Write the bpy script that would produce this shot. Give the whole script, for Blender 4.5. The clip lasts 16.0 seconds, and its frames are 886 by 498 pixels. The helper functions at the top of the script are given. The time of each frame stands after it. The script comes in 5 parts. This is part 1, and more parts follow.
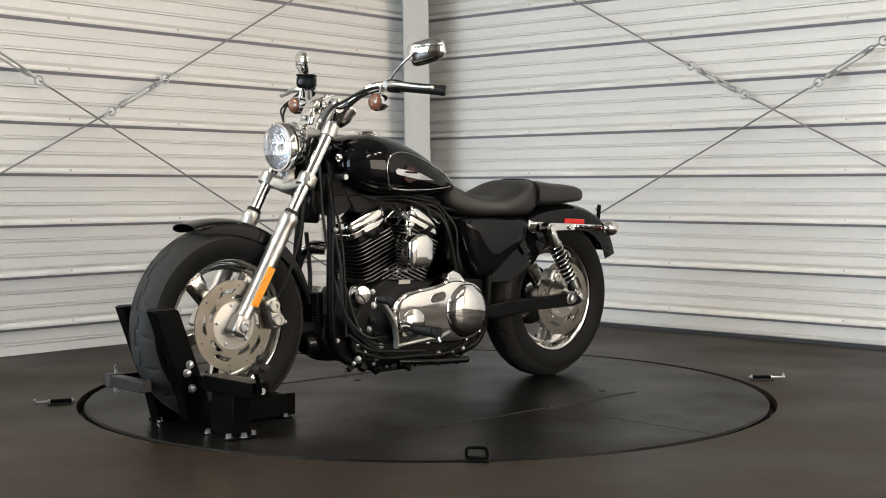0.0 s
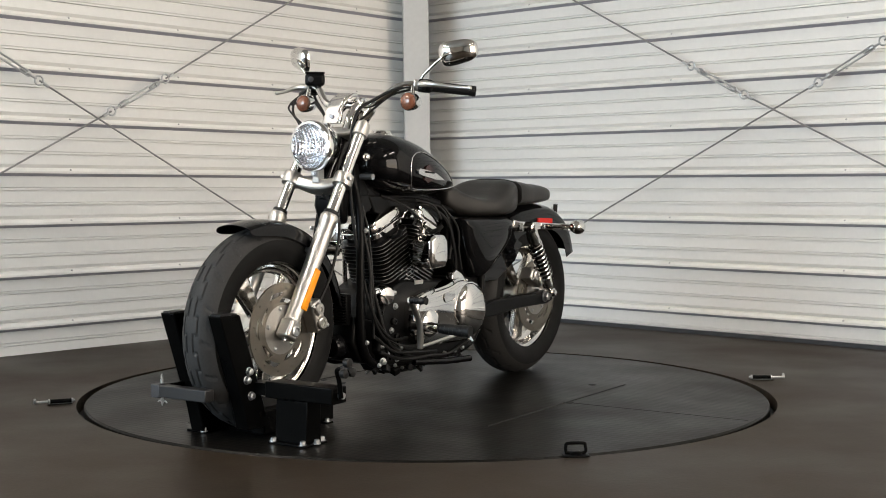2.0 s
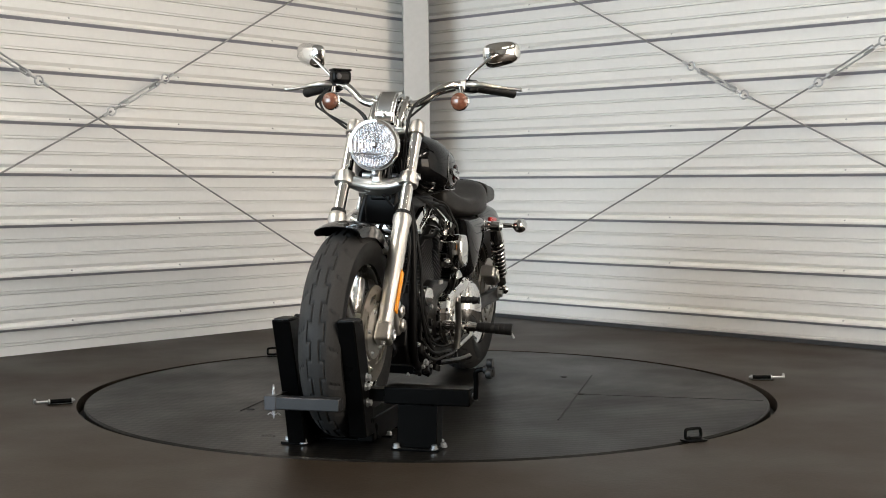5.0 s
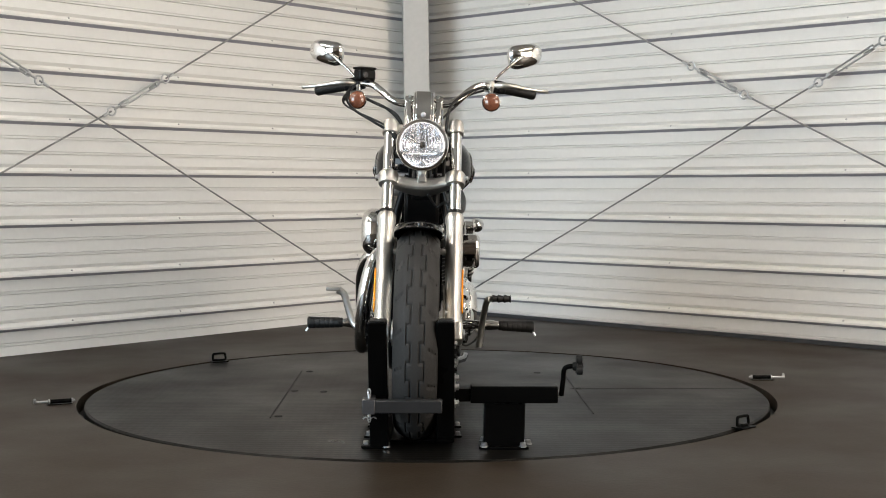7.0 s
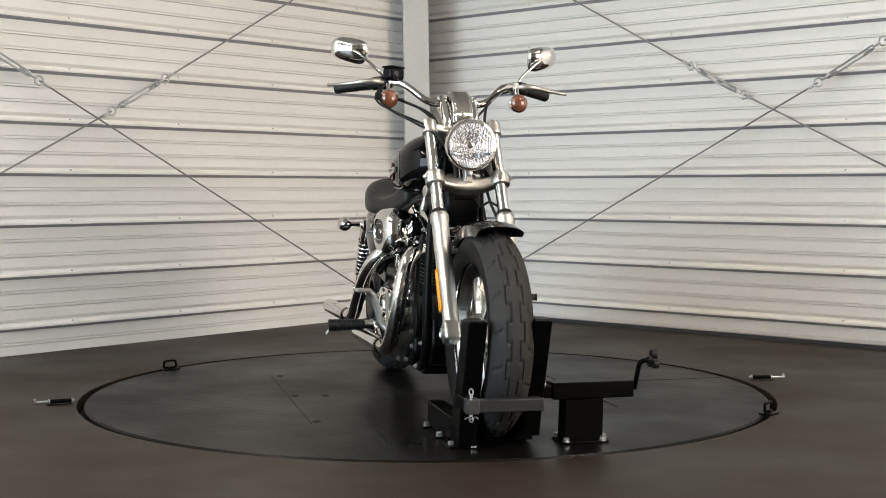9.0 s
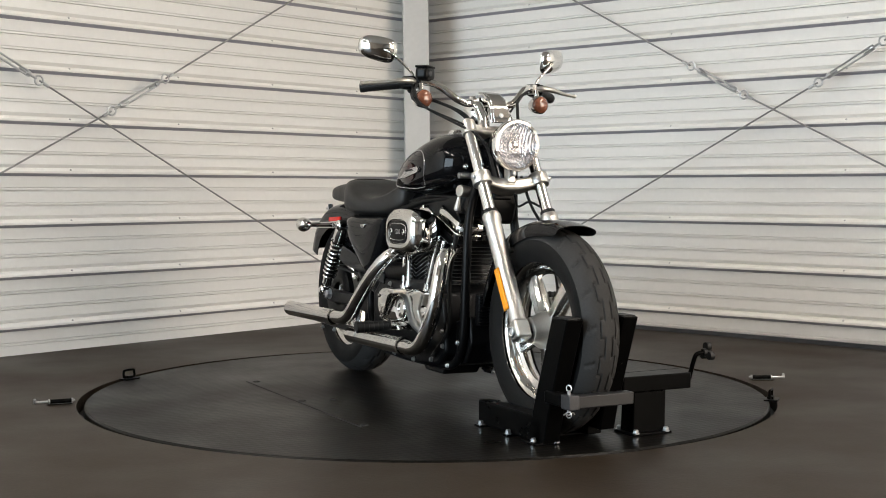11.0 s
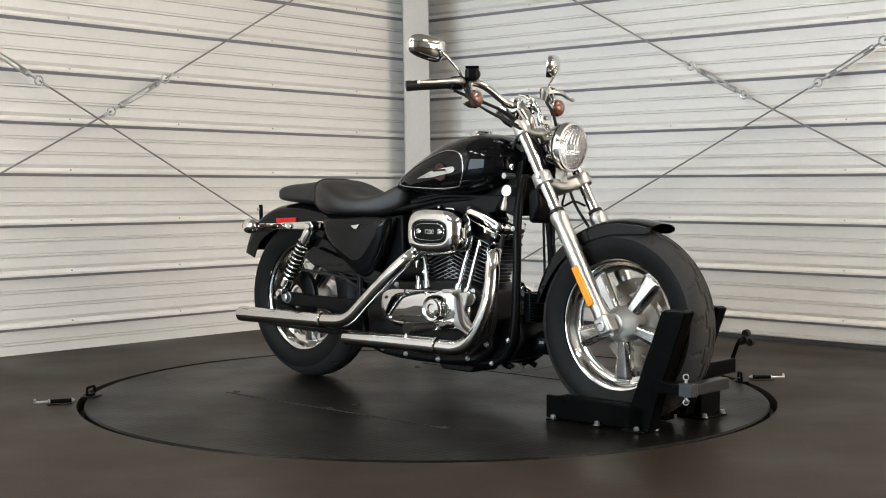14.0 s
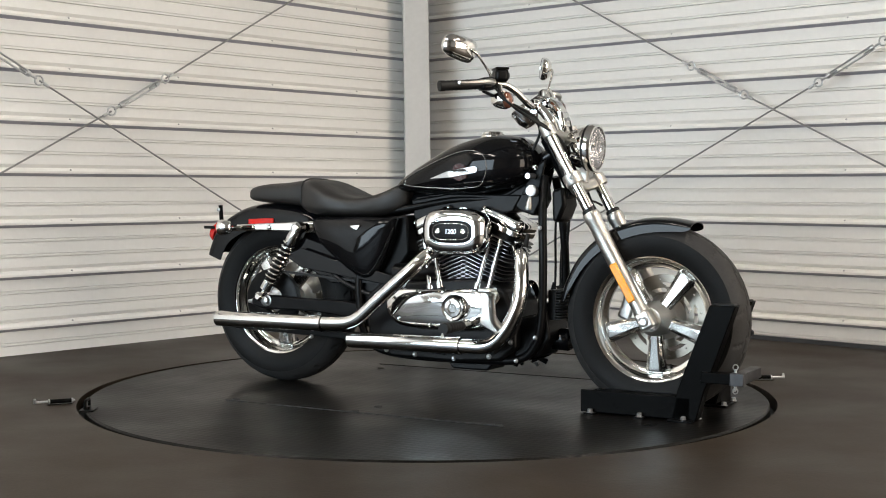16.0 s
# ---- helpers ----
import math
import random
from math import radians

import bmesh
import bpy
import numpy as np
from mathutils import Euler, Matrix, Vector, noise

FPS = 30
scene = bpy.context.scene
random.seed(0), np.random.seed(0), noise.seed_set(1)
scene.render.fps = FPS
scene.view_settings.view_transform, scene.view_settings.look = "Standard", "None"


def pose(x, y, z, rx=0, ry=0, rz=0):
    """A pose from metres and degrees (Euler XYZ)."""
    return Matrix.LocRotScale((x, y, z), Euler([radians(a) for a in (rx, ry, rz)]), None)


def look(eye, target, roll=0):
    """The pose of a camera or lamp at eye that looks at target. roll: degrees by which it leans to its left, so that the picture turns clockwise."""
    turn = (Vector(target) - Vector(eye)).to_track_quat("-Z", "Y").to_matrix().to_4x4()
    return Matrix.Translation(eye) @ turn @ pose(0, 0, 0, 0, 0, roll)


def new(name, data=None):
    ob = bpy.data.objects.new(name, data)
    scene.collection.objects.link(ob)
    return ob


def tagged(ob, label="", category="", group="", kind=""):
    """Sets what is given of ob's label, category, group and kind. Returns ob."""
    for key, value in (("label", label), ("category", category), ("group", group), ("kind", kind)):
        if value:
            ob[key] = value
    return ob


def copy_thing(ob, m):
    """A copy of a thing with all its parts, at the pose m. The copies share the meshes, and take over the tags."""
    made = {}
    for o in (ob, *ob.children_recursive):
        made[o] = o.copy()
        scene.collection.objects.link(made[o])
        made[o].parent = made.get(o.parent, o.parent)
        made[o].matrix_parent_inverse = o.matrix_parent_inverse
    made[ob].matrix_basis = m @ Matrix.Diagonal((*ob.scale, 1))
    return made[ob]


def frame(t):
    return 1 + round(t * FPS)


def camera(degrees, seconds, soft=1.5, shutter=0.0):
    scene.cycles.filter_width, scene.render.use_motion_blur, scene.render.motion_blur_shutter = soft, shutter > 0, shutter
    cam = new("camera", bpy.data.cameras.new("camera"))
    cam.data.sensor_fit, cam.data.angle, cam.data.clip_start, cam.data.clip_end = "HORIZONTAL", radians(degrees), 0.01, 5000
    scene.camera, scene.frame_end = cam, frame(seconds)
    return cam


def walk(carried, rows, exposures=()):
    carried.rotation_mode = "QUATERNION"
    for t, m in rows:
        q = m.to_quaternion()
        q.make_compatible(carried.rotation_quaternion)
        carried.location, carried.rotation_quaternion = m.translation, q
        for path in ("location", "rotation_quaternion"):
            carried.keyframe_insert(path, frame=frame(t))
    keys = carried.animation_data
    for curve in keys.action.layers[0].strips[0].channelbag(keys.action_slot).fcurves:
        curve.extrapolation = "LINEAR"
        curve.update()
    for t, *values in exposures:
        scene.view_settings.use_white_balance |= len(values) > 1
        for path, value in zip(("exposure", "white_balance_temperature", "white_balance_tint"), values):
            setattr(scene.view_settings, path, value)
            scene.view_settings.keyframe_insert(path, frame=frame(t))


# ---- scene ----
# ---- camera: it stands still on the floor of the bay, in front of the turntable ----
EYE = (0.0, -4.81, 0.758)
AIM = (0.0563, 0.0, 0.5328)
cam = camera(37.85, 16.0, soft=1.0)
walk(cam, [(0.0, look(EYE, AIM, 0.0)), (16.0, look(EYE, AIM, 0.0))], [(0.0, 0.0, 6500, 10), (16.0, 0.0, 6500, 10)])


def turn_at(t):
    """The turntable's angle in degrees at t seconds: an almost even 6.8 degrees a second."""
    u = t - 8.0
    return 6.836 + 6.7432 * u + 0.0080 * u * u + 0.00031 * u ** 3


# ---- light ----
world = bpy.data.worlds.new("world")
scene.world = world
world.use_nodes = True
sky = world.node_tree.nodes.new("ShaderNodeTexSky")
sky.sky_type, sky.sun_disc, sky.sun_elevation, sky.sun_rotation = "NISHITA", False, radians(40), radians(140)
world.node_tree.links.new(sky.outputs[0], world.node_tree.nodes["Background"].inputs[0])
world.node_tree.nodes["Background"].inputs[1].default_value = 0.1
# area lamps stand in unseen doorways added behind the camera, tinted to light each wall
def area(name, eye, target, w, h, energy, colour):
    ob = new(name, bpy.data.lights.new(name, "AREA"))
    ob.data.shape, ob.data.size, ob.data.size_y, ob.data.energy, ob.data.color = "RECTANGLE", w, h, energy, colour
    ob.matrix_world = look(eye, target)
    return ob
# ---- materials ----
def nodes_of(name):
    m = bpy.data.materials.new(name)
    m.use_nodes = True
    nt = m.node_tree
    return m, nt, nt.nodes["Principled BSDF"]


def surface(name, colour, rough, metal=0.0, vary=0.12, scale=6.0, fine=60.0, bump=0.1, coat=0.0, rough_vary=0.12, depth=0.002, spec=0.5):
    """A worn surface: two sizes of noise move the colour and the gloss, and the fine one gives relief."""
    m, nt, b = nodes_of(name)
    n, l = nt.nodes, nt.links
    tc = n.new("ShaderNodeTexCoord")
    big, small = n.new("ShaderNodeTexNoise"), n.new("ShaderNodeTexNoise")
    for t, s, d in ((big, scale, 5.0), (small, fine, 3.0)):
        t.inputs["Scale"].default_value, t.inputs["Detail"].default_value = s, d
        l.new(tc.outputs["Object"], t.inputs["Vector"])
    mix = n.new("ShaderNodeMath")
    mix.operation = "MULTIPLY_ADD"
    mix.inputs[1].default_value = 0.5
    half = n.new("ShaderNodeMath")
    half.operation = "MULTIPLY"
    half.inputs[1].default_value = 0.5
    l.new(small.outputs[0], half.inputs[0])
    l.new(big.outputs[0], mix.inputs[0])
    l.new(half.outputs[0], mix.inputs[2])
    ramp = n.new("ShaderNodeMapRange")
    ramp.inputs["From Min"].default_value, ramp.inputs["From Max"].default_value = 0.3, 0.7
    ramp.inputs["To Min"].default_value, ramp.inputs["To Max"].default_value = 1 - vary, 1 + vary
    l.new(mix.outputs[0], ramp.inputs["Value"])
    hue = n.new("ShaderNodeHueSaturation")
    hue.inputs["Color"].default_value = (*colour, 1)
    l.new(ramp.outputs[0], hue.inputs["Value"])
    l.new(hue.outputs[0], b.inputs["Base Color"])
    rr = n.new("ShaderNodeMapRange")
    rr.inputs["From Min"].default_value, rr.inputs["From Max"].default_value = 0.3, 0.7
    rr.inputs["To Min"].default_value, rr.inputs["To Max"].default_value = max(0.01, rough * (1 - rough_vary)), min(1, rough * (1 + rough_vary))
    l.new(big.outputs[0], rr.inputs["Value"])
    l.new(rr.outputs[0], b.inputs["Roughness"])
    b.inputs["Metallic"].default_value = metal
    b.inputs["Specular IOR Level"].default_value = spec
    b.inputs["Coat Weight"].default_value = coat
    b.inputs["Coat Roughness"].default_value = 0.03
    if bump:
        bu = n.new("ShaderNodeBump")
        bu.inputs["Strength"].default_value, bu.inputs["Distance"].default_value = bump, depth
        l.new(small.outputs[0], bu.inputs["Height"])
        l.new(bu.outputs[0], b.inputs["Normal"])
    return m


def glowing(name, colour, strength):
    m, nt, b = nodes_of(name)
    b.inputs["Base Color"].default_value = (*colour, 1)
    b.inputs["Emission Color"].default_value = (*colour, 1)
    b.inputs["Emission Strength"].default_value = strength
    return m


M_WALL = surface("painted_sheet_metal", (0.74, 0.73, 0.705), 0.45, vary=0.03, scale=0.8, fine=40, bump=0.02, spec=0.4)
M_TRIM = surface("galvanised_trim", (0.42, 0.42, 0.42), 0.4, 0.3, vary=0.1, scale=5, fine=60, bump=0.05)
M_COLUMN = surface("grey_column_paint", (0.47, 0.465, 0.45), 0.5, vary=0.05, scale=2, fine=40, bump=0.06)
M_FLOOR = surface("dark_rubber_floor", (0.0228, 0.0160, 0.0102), 0.5, spec=0.2, vary=0.42, scale=1.3, fine=90, bump=0.25, rough_vary=0.25)
M_DECK = surface("turntable_deck", (0.0052, 0.0047, 0.0040), 0.36, spec=0.085, vary=0.22, scale=2.2, fine=110, bump=0.2, rough_vary=0.25)
M_DARK = surface("dark_gap", (0.012, 0.012, 0.012), 0.7, vary=0.2)
M_BLACKSTEEL = surface("black_powder_coat", (0.0020, 0.0020, 0.0020), 0.30, spec=0.045, vary=0.2, scale=9, fine=160, bump=0.08)
M_BLACK = surface("gloss_black_paint", (0.004, 0.004, 0.0045), 0.05, vary=0.1, bump=0.0, spec=0.22)
M_SATIN = surface("satin_black_metal", (0.003, 0.003, 0.0032), 0.33, spec=0.12, vary=0.2, scale=12, fine=180, bump=0.15)
M_ENGINE = surface("wrinkle_black_engine", (0.0035, 0.0035, 0.0038), 0.40, spec=0.2, vary=0.25, scale=20, fine=300, bump=0.3, depth=0.001)
M_CHROME = surface("chrome", (0.72, 0.71, 0.69), 0.05, 1.0, vary=0.03, bump=0.0, rough_vary=0.5)
M_ALU = surface("satin_aluminium", (0.55, 0.535, 0.505), 0.38, 1.0, vary=0.08, scale=14, fine=200, bump=0.05)
M_STEEL = surface("brushed_disc_steel", (0.27, 0.245, 0.21), 0.34, 1.0, vary=0.1, scale=16, fine=220, bump=0.05)
M_ZINC = surface("zinc_plated_steel", (0.55, 0.56, 0.57), 0.32, 0.9, vary=0.12, scale=30, fine=200, bump=0.1)
M_TYRE = surface("tyre_rubber", (0.0058, 0.0058, 0.0058), 0.55, spec=0.13, vary=0.25, scale=10, fine=140, bump=0.25)
M_TREAD = surface("worn_tread_rubber", (0.021, 0.0205, 0.020), 0.7, spec=0.35, vary=0.25, scale=14, fine=160, bump=0.3)
M_LEATHER = surface("black_vinyl", (0.014, 0.013, 0.012), 0.45, spec=0.4, vary=0.15, scale=14, fine=420, bump=0.35, depth=0.0015)
M_RUBBER = surface("black_rubber", (0.007, 0.007, 0.007), 0.5, spec=0.3, vary=0.15, scale=20, fine=200, bump=0.2)
M_AMBER = surface("amber_reflector", (0.92, 0.33, 0.012), 0.2, vary=0.08, scale=60, fine=400, bump=0.4)
M_RED = surface("red_reflector", (0.55, 0.015, 0.01), 0.2, vary=0.08, scale=60, fine=400, bump=0.3)
M_SMOKE = surface("smoked_amber_lens", (0.17, 0.062, 0.034), 0.05, vary=0.45, scale=45, fine=300, bump=0.1, coat=1.0)
M_SILVER = surface("silver_badge", (0.62, 0.62, 0.62), 0.22, 0.9, vary=0.08, scale=60, fine=400, bump=0.1)
M_WIRE = surface("steel_cable", (0.28, 0.28, 0.28), 0.45, 0.8, vary=0.2, scale=30, fine=500, bump=0.3)
M_RIM = surface("polished_rim", (0.66, 0.65, 0.62), 0.11, 1.0, vary=0.05, scale=20, fine=200, bump=0.0, rough_vary=0.3)
M_BOWL = surface("faceted_reflector", (0.80, 0.80, 0.82), 0.20, 1.0, vary=0.04, bump=0.0)
M_BULB = glowing("bulb_glow", (1.0, 0.96, 0.90), 1.2)
M_MIRROR = surface("mirror_glass", (0.85, 0.86, 0.87), 0.02, 1.0, vary=0.01, bump=0.0)
M_BADGE = surface("dark_red_enamel", (0.035, 0.006, 0.005), 0.25, vary=0.3, scale=40, fine=300, bump=0.0)
M_FINEDGE = surface("machined_fin_edge", (0.34, 0.34, 0.34), 0.30, 0.9, vary=0.1, scale=30, fine=200, bump=0.0)
M_GLASS, _nt, _b = nodes_of("clear_lens")
_b.inputs["Transmission Weight"].default_value, _b.inputs["Roughness"].default_value, _b.inputs["IOR"].default_value = 1.0, 0.02, 1.3
M_GREYSTEEL = surface("bare_grey_steel", (0.045, 0.045, 0.048), 0.42, 0.4, vary=0.15, scale=30, fine=200, bump=0.1)
M_BARSTEEL = surface("dark_grey_bar_paint", (0.016, 0.016, 0.017), 0.40, 0.2, vary=0.2, scale=25, fine=180, bump=0.1)
M_DARKTRIM = surface("dark_base_trim", (0.03, 0.032, 0.036), 0.5, vary=0.2)
M_LAMP = glowing("lamp_diffuser", (1.0, 0.905, 0.805), 45.0)
M_BACK = surface("back_wall_paint", (0.30, 0.285, 0.265), 0.6, vary=0.1, scale=1.0, fine=20, bump=0.05)
M_RIBSHADE = surface("blue_grey_rib_shade", (0.30, 0.295, 0.335), 0.45, vary=0.08, scale=3, fine=50, bump=0.02)
M_SPOKE = surface("polished_spoke", (0.58, 0.57, 0.55), 0.2, 1.0, vary=0.08, scale=18, fine=200, bump=0.03, rough_vary=0.3)


def checker_relief(m, scale, strength):
    """Raised studs on a rubber mat, over the surface's own relief."""
    nt = m.node_tree
    n, l = nt.nodes, nt.links
    tc, vo, bu = n.new("ShaderNodeTexCoord"), n.new("ShaderNodeTexVoronoi"), n.new("ShaderNodeBump")
    vo.inputs["Scale"].default_value, vo.inputs["Randomness"].default_value = scale, 0.15
    bu.inputs["Strength"].default_value, bu.inputs["Distance"].default_value, bu.invert = strength, 0.002, True
    l.new(tc.outputs["Object"], vo.inputs["Vector"])
    l.new(vo.outputs["Distance"], bu.inputs["Height"])
    old = n["Principled BSDF"].inputs["Normal"].links[0].from_socket
    l.new(old, bu.inputs["Normal"])
    l.new(bu.outputs[0], n["Principled BSDF"].inputs["Normal"])


checker_relief(M_DECK, 34.0, 0.35)
# ---- mesh helpers ----
def part(name, bm, material, parent=None, label="", smooth=True, bevel=0.0, segs=2):
    """Links a bmesh as one mesh object under a thing or a part."""
    me = bpy.data.meshes.new(name)
    bmesh.ops.recalc_face_normals(bm, faces=bm.faces)
    if smooth:
        for f in bm.faces:
            f.smooth = True
        for e in bm.edges:
            if len(e.link_faces) == 2 and e.calc_face_angle(0) > radians(38):
                e.smooth = False
    bm.to_mesh(me)
    bm.free()
    for m in material if isinstance(material, (list, tuple)) else [material]:
        me.materials.append(m)
    ob = new(name, me)
    if parent is not None:
        ob.parent = parent
    if label:
        ob["label"] = label
    if bevel:
        md = ob.modifiers.new("bevel", "BEVEL")
        md.width, md.segments, md.limit_method, md.angle_limit = bevel, segs, "ANGLE", radians(35)
    return ob


def thing(name, label, category, group="", kind=""):
    return tagged(new(name), label, category, group, kind)


def frame_on(axis):
    z = Vector(axis).normalized()
    x = (Vector((0, 0, 1)) if abs(z.z) < 0.9 else Vector((1, 0, 0))).cross(z).normalized()
    return Matrix((x, z.cross(x), z)).transposed()


def box(bm, cx, cy, cz, sx, sy, sz, m=None):
    mat = (m or Matrix()) @ Matrix.Translation((cx, cy, cz)) @ Matrix.Diagonal((sx, sy, sz, 1))
    bmesh.ops.create_cube(bm, size=1.0, matrix=mat)
    return bm


def tube(bm, pts, radius, n=12, closed=False, cap=True):
    """A pipe through the points; radius is a number or one for each point."""
    pts = [Vector(p) for p in pts]
    rad = radius if isinstance(radius, (list, tuple)) else [radius] * len(pts)
    rings, side = [], None
    for i, p in enumerate(pts):
        if closed:
            d = pts[(i + 1) % len(pts)] - pts[i - 1]
        else:
            d = pts[min(i + 1, len(pts) - 1)] - pts[max(i - 1, 0)]
        d.normalize()
        if side is None:
            side = frame_on(d).col[0].copy()
        side = (side - d * side.dot(d)).normalized()
        up = d.cross(side)
        rings.append([bm.verts.new(p + rad[i] * (math.cos(a) * side + math.sin(a) * up)) for a in (2 * math.pi * k / n for k in range(n))])
    for i in range(len(rings) - (0 if closed else 1)):
        a, b = rings[i], rings[(i + 1) % len(rings)]
        for k in range(n):
            bm.faces.new((a[k], a[(k + 1) % n], b[(k + 1) % n], b[k]))
    if cap and not closed:
        bm.faces.new(rings[0][::-1])
        bm.faces.new(rings[-1])
    return bm


def smooth_path(pts, steps=8):
    """Catmull-Rom through the points."""
    p = [Vector(q) for q in pts]
    p = [2 * p[0] - p[1], *p, 2 * p[-1] - p[-2]]
    out = []
    for i in range(1, len(p) - 2):
        for s in range(steps):
            t = s / steps
            a, b, c, d = p[i - 1], p[i], p[i + 1], p[i + 2]
            out.append(0.5 * (2 * b + (c - a) * t + (2 * a - 5 * b + 4 * c - d) * t * t + (3 * b - 3 * c + d - a) * t ** 3))
    out.append(p[-2])
    return out


def lathe(bm, profile, origin, axis, n=40, cap=False):
    """Turns (radius, height) pairs round an axis."""
    f, o = frame_on(axis), Vector(origin)
    rings = []
    for r, h in profile:
        if r < 1e-6:
            rings.append([bm.verts.new(o + f @ Vector((0, 0, h)))])
        else:
            rings.append([bm.verts.new(o + f @ Vector((r * math.cos(2 * math.pi * k / n), r * math.sin(2 * math.pi * k / n), h))) for k in range(n)])
    for a, b in zip(rings, rings[1:]):
        for k in range(n):
            j = (k + 1) % n
            if len(a) == 1 and len(b) > 1:
                bm.faces.new((a[0], b[j], b[k]))
            elif len(b) == 1 and len(a) > 1:
                bm.faces.new((a[k], a[j], b[0]))
            elif len(a) > 1:
                bm.faces.new((a[k], a[j], b[j], b[k]))
    if cap:
        for r in (rings[0], rings[-1]):
            if len(r) > 2:
                bm.faces.new(r)
    return bm


def loft(bm, rings, cap=True, closed=True):
    """Skins rows of points that all have the same count."""
    vs = [[bm.verts.new(p) for p in ring] for ring in rings]
    n = len(vs[0])
    for a, b in zip(vs, vs[1:]):
        for k in range(n if closed else n - 1):
            bm.faces.new((a[k], a[(k + 1) % n], b[(k + 1) % n], b[k]))
    if cap:
        bm.faces.new(vs[0][::-1])
        bm.faces.new(vs[-1])
    return bm


def plate(bm, outline, y0, y1):
    """A slab cut from an outline in the x, z plane, between two y."""
    a = [bm.verts.new((x, y0, z)) for x, z in outline]
    b = [bm.verts.new((x, y1, z)) for x, z in outline]
    n = len(a)
    bm.faces.new(a)
    bm.faces.new(b[::-1])
    for k in range(n):
        bm.faces.new((a[k], b[k], b[(k + 1) % n], a[(k + 1) % n]))
    return bm


def bolt(bm, p, axis, r=0.008, h=0.008):
    """A hexagon head on a washer."""
    f = frame_on(axis)
    lathe(bm, [(0, 0), (r * 1.35, 0), (r * 1.35, h * 0.25), (r * 1.2, h * 0.3)], p, axis, 12)
    lathe(bm, [(r, h * 0.25), (r, h), (r * 0.7, h * 1.15), (0, h * 1.15)], p, axis, 6)
    return bm


def B():
    return bmesh.new()
# ---- the bay: two sheet-metal walls that meet behind a column, floor, ceiling ----
NL, CL = Vector((math.cos(radians(137.75)), math.sin(radians(137.75)), 0)), 2.10
NR, CR = Vector((math.cos(radians(47.25)), math.sin(radians(47.25)), 0)), 2.35
TL, TR = Vector((-NL.y, NL.x, 0)), Vector((NR.y, -NR.x, 0))
det = NL.x * NR.y - NL.y * NR.x
CORNER = Vector(((CL * NR.y - CR * NL.y) / det, (NL.x * CR - NR.x * CL) / det, 0))
SIDE, TALL = 9.0, 4.4


def on_left(s, z, off=0.0):
    """A point on the left wall by the old mark along it, off metres into the bay."""
    return NL * (CL - off) + TL * s + Vector((0, 0, z))


def on_right(s, z, off=0.0):
    return NR * (CR - off) + TR * s + Vector((0, 0, z))


def rib_profile(first, pitch):
    """(depth, height) pairs of the sheet from the floor up: a hollow rib with a lip and two lapped seams in each stretch."""
    out = [(0.0, 0.0)]
    k = math.floor(-first / pitch)
    z = first + k * pitch
    while z < TALL:
        for dz, d in ((-0.028, 0.0), (-0.0145, 0.024), (-0.0125, 0.024), (-0.0123, 0.021), (-0.0105, 0.021), (-0.0103, 0.024), (-0.004, 0.023), (0.0085, 0.012), (0.0100, -0.016), (0.0120, -0.016), (0.0270, 0.0),
                      (0.0710, 0.0), (0.0712, -0.014), (0.0748, -0.014), (0.0750, 0.002), (0.0838, 0.002), (0.0840, -0.006), (0.0885, 0.0), (0.1400, 0.0), (0.1402, -0.014), (0.1438, -0.014), (0.1440, 0.002), (0.1528, 0.002), (0.1530, -0.006), (0.1575, 0.0)):
            if 0.02 < z + dz < TALL - 0.02:
                out.append((d, z + dz))
        z += pitch
    out.append((0.0, TALL))
    return out


def sheet_wall(name, start, along, inward, length, first, pitch, label):
    bm = B()
    prof = rib_profile(first, pitch)
    up = Vector((0, 0, 1))
    a = [bm.verts.new(start + inward * d + up * z) for d, z in prof]
    b = [bm.verts.new(start + along * length + inward * d + up * z) for d, z in prof]
    for i in range(len(a) - 1):
        f = bm.faces.new((a[i], b[i], b[i + 1], a[i + 1]))
        # down-facing rib facets get a darker blue-grey that paints in their shade
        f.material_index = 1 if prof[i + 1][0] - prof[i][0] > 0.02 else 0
    back = [bm.verts.new(q) for q in (start - inward * 0.08, start + along * length - inward * 0.08, start + along * length - inward * 0.08 + up * TALL, start - inward * 0.08 + up * TALL)]
    bm.faces.new(back)
    bm.faces.new((a[0], b[0], back[1], back[0]))
    bm.faces.new((a[-1], b[-1], back[2], back[3]))
    return tagged(part(name, bm, [M_WALL, M_RIBSHADE], smooth=False), label, "wall", kind="structure")


NEAR = 4.3
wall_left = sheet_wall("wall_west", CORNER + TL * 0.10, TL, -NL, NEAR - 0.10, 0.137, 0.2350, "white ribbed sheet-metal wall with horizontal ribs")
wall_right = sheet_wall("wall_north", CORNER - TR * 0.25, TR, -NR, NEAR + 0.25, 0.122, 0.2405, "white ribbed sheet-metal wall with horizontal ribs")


def closing_wall(name, start, along, inward, length, gap=None, paint=M_BACK):
    """A plain wall added out of view to close the bay round the camera; gap: (from, to, height) of a doorway."""
    bm = B()
    up = Vector((0, 0, 1))
    m = Matrix((along, inward, up)).transposed().to_4x4()
    m.translation = start
    runs = [(0, length, 0, TALL)] if not gap else [(0, gap[0], 0, TALL), (gap[1], length, 0, TALL), (gap[0], gap[1], gap[2], TALL)]
    for x0, x1, z0, z1 in runs:
        box(bm, (x0 + x1) / 2, -0.06, (z0 + z1) / 2, x1 - x0, 0.12, z1 - z0, m)
    return tagged(part(name, bm, paint, smooth=False), "unseen plain wall added to close the bay", "wall", kind="structure")


FAR_L, FAR_R = CORNER + TL * SIDE, CORNER + TR * SIDE
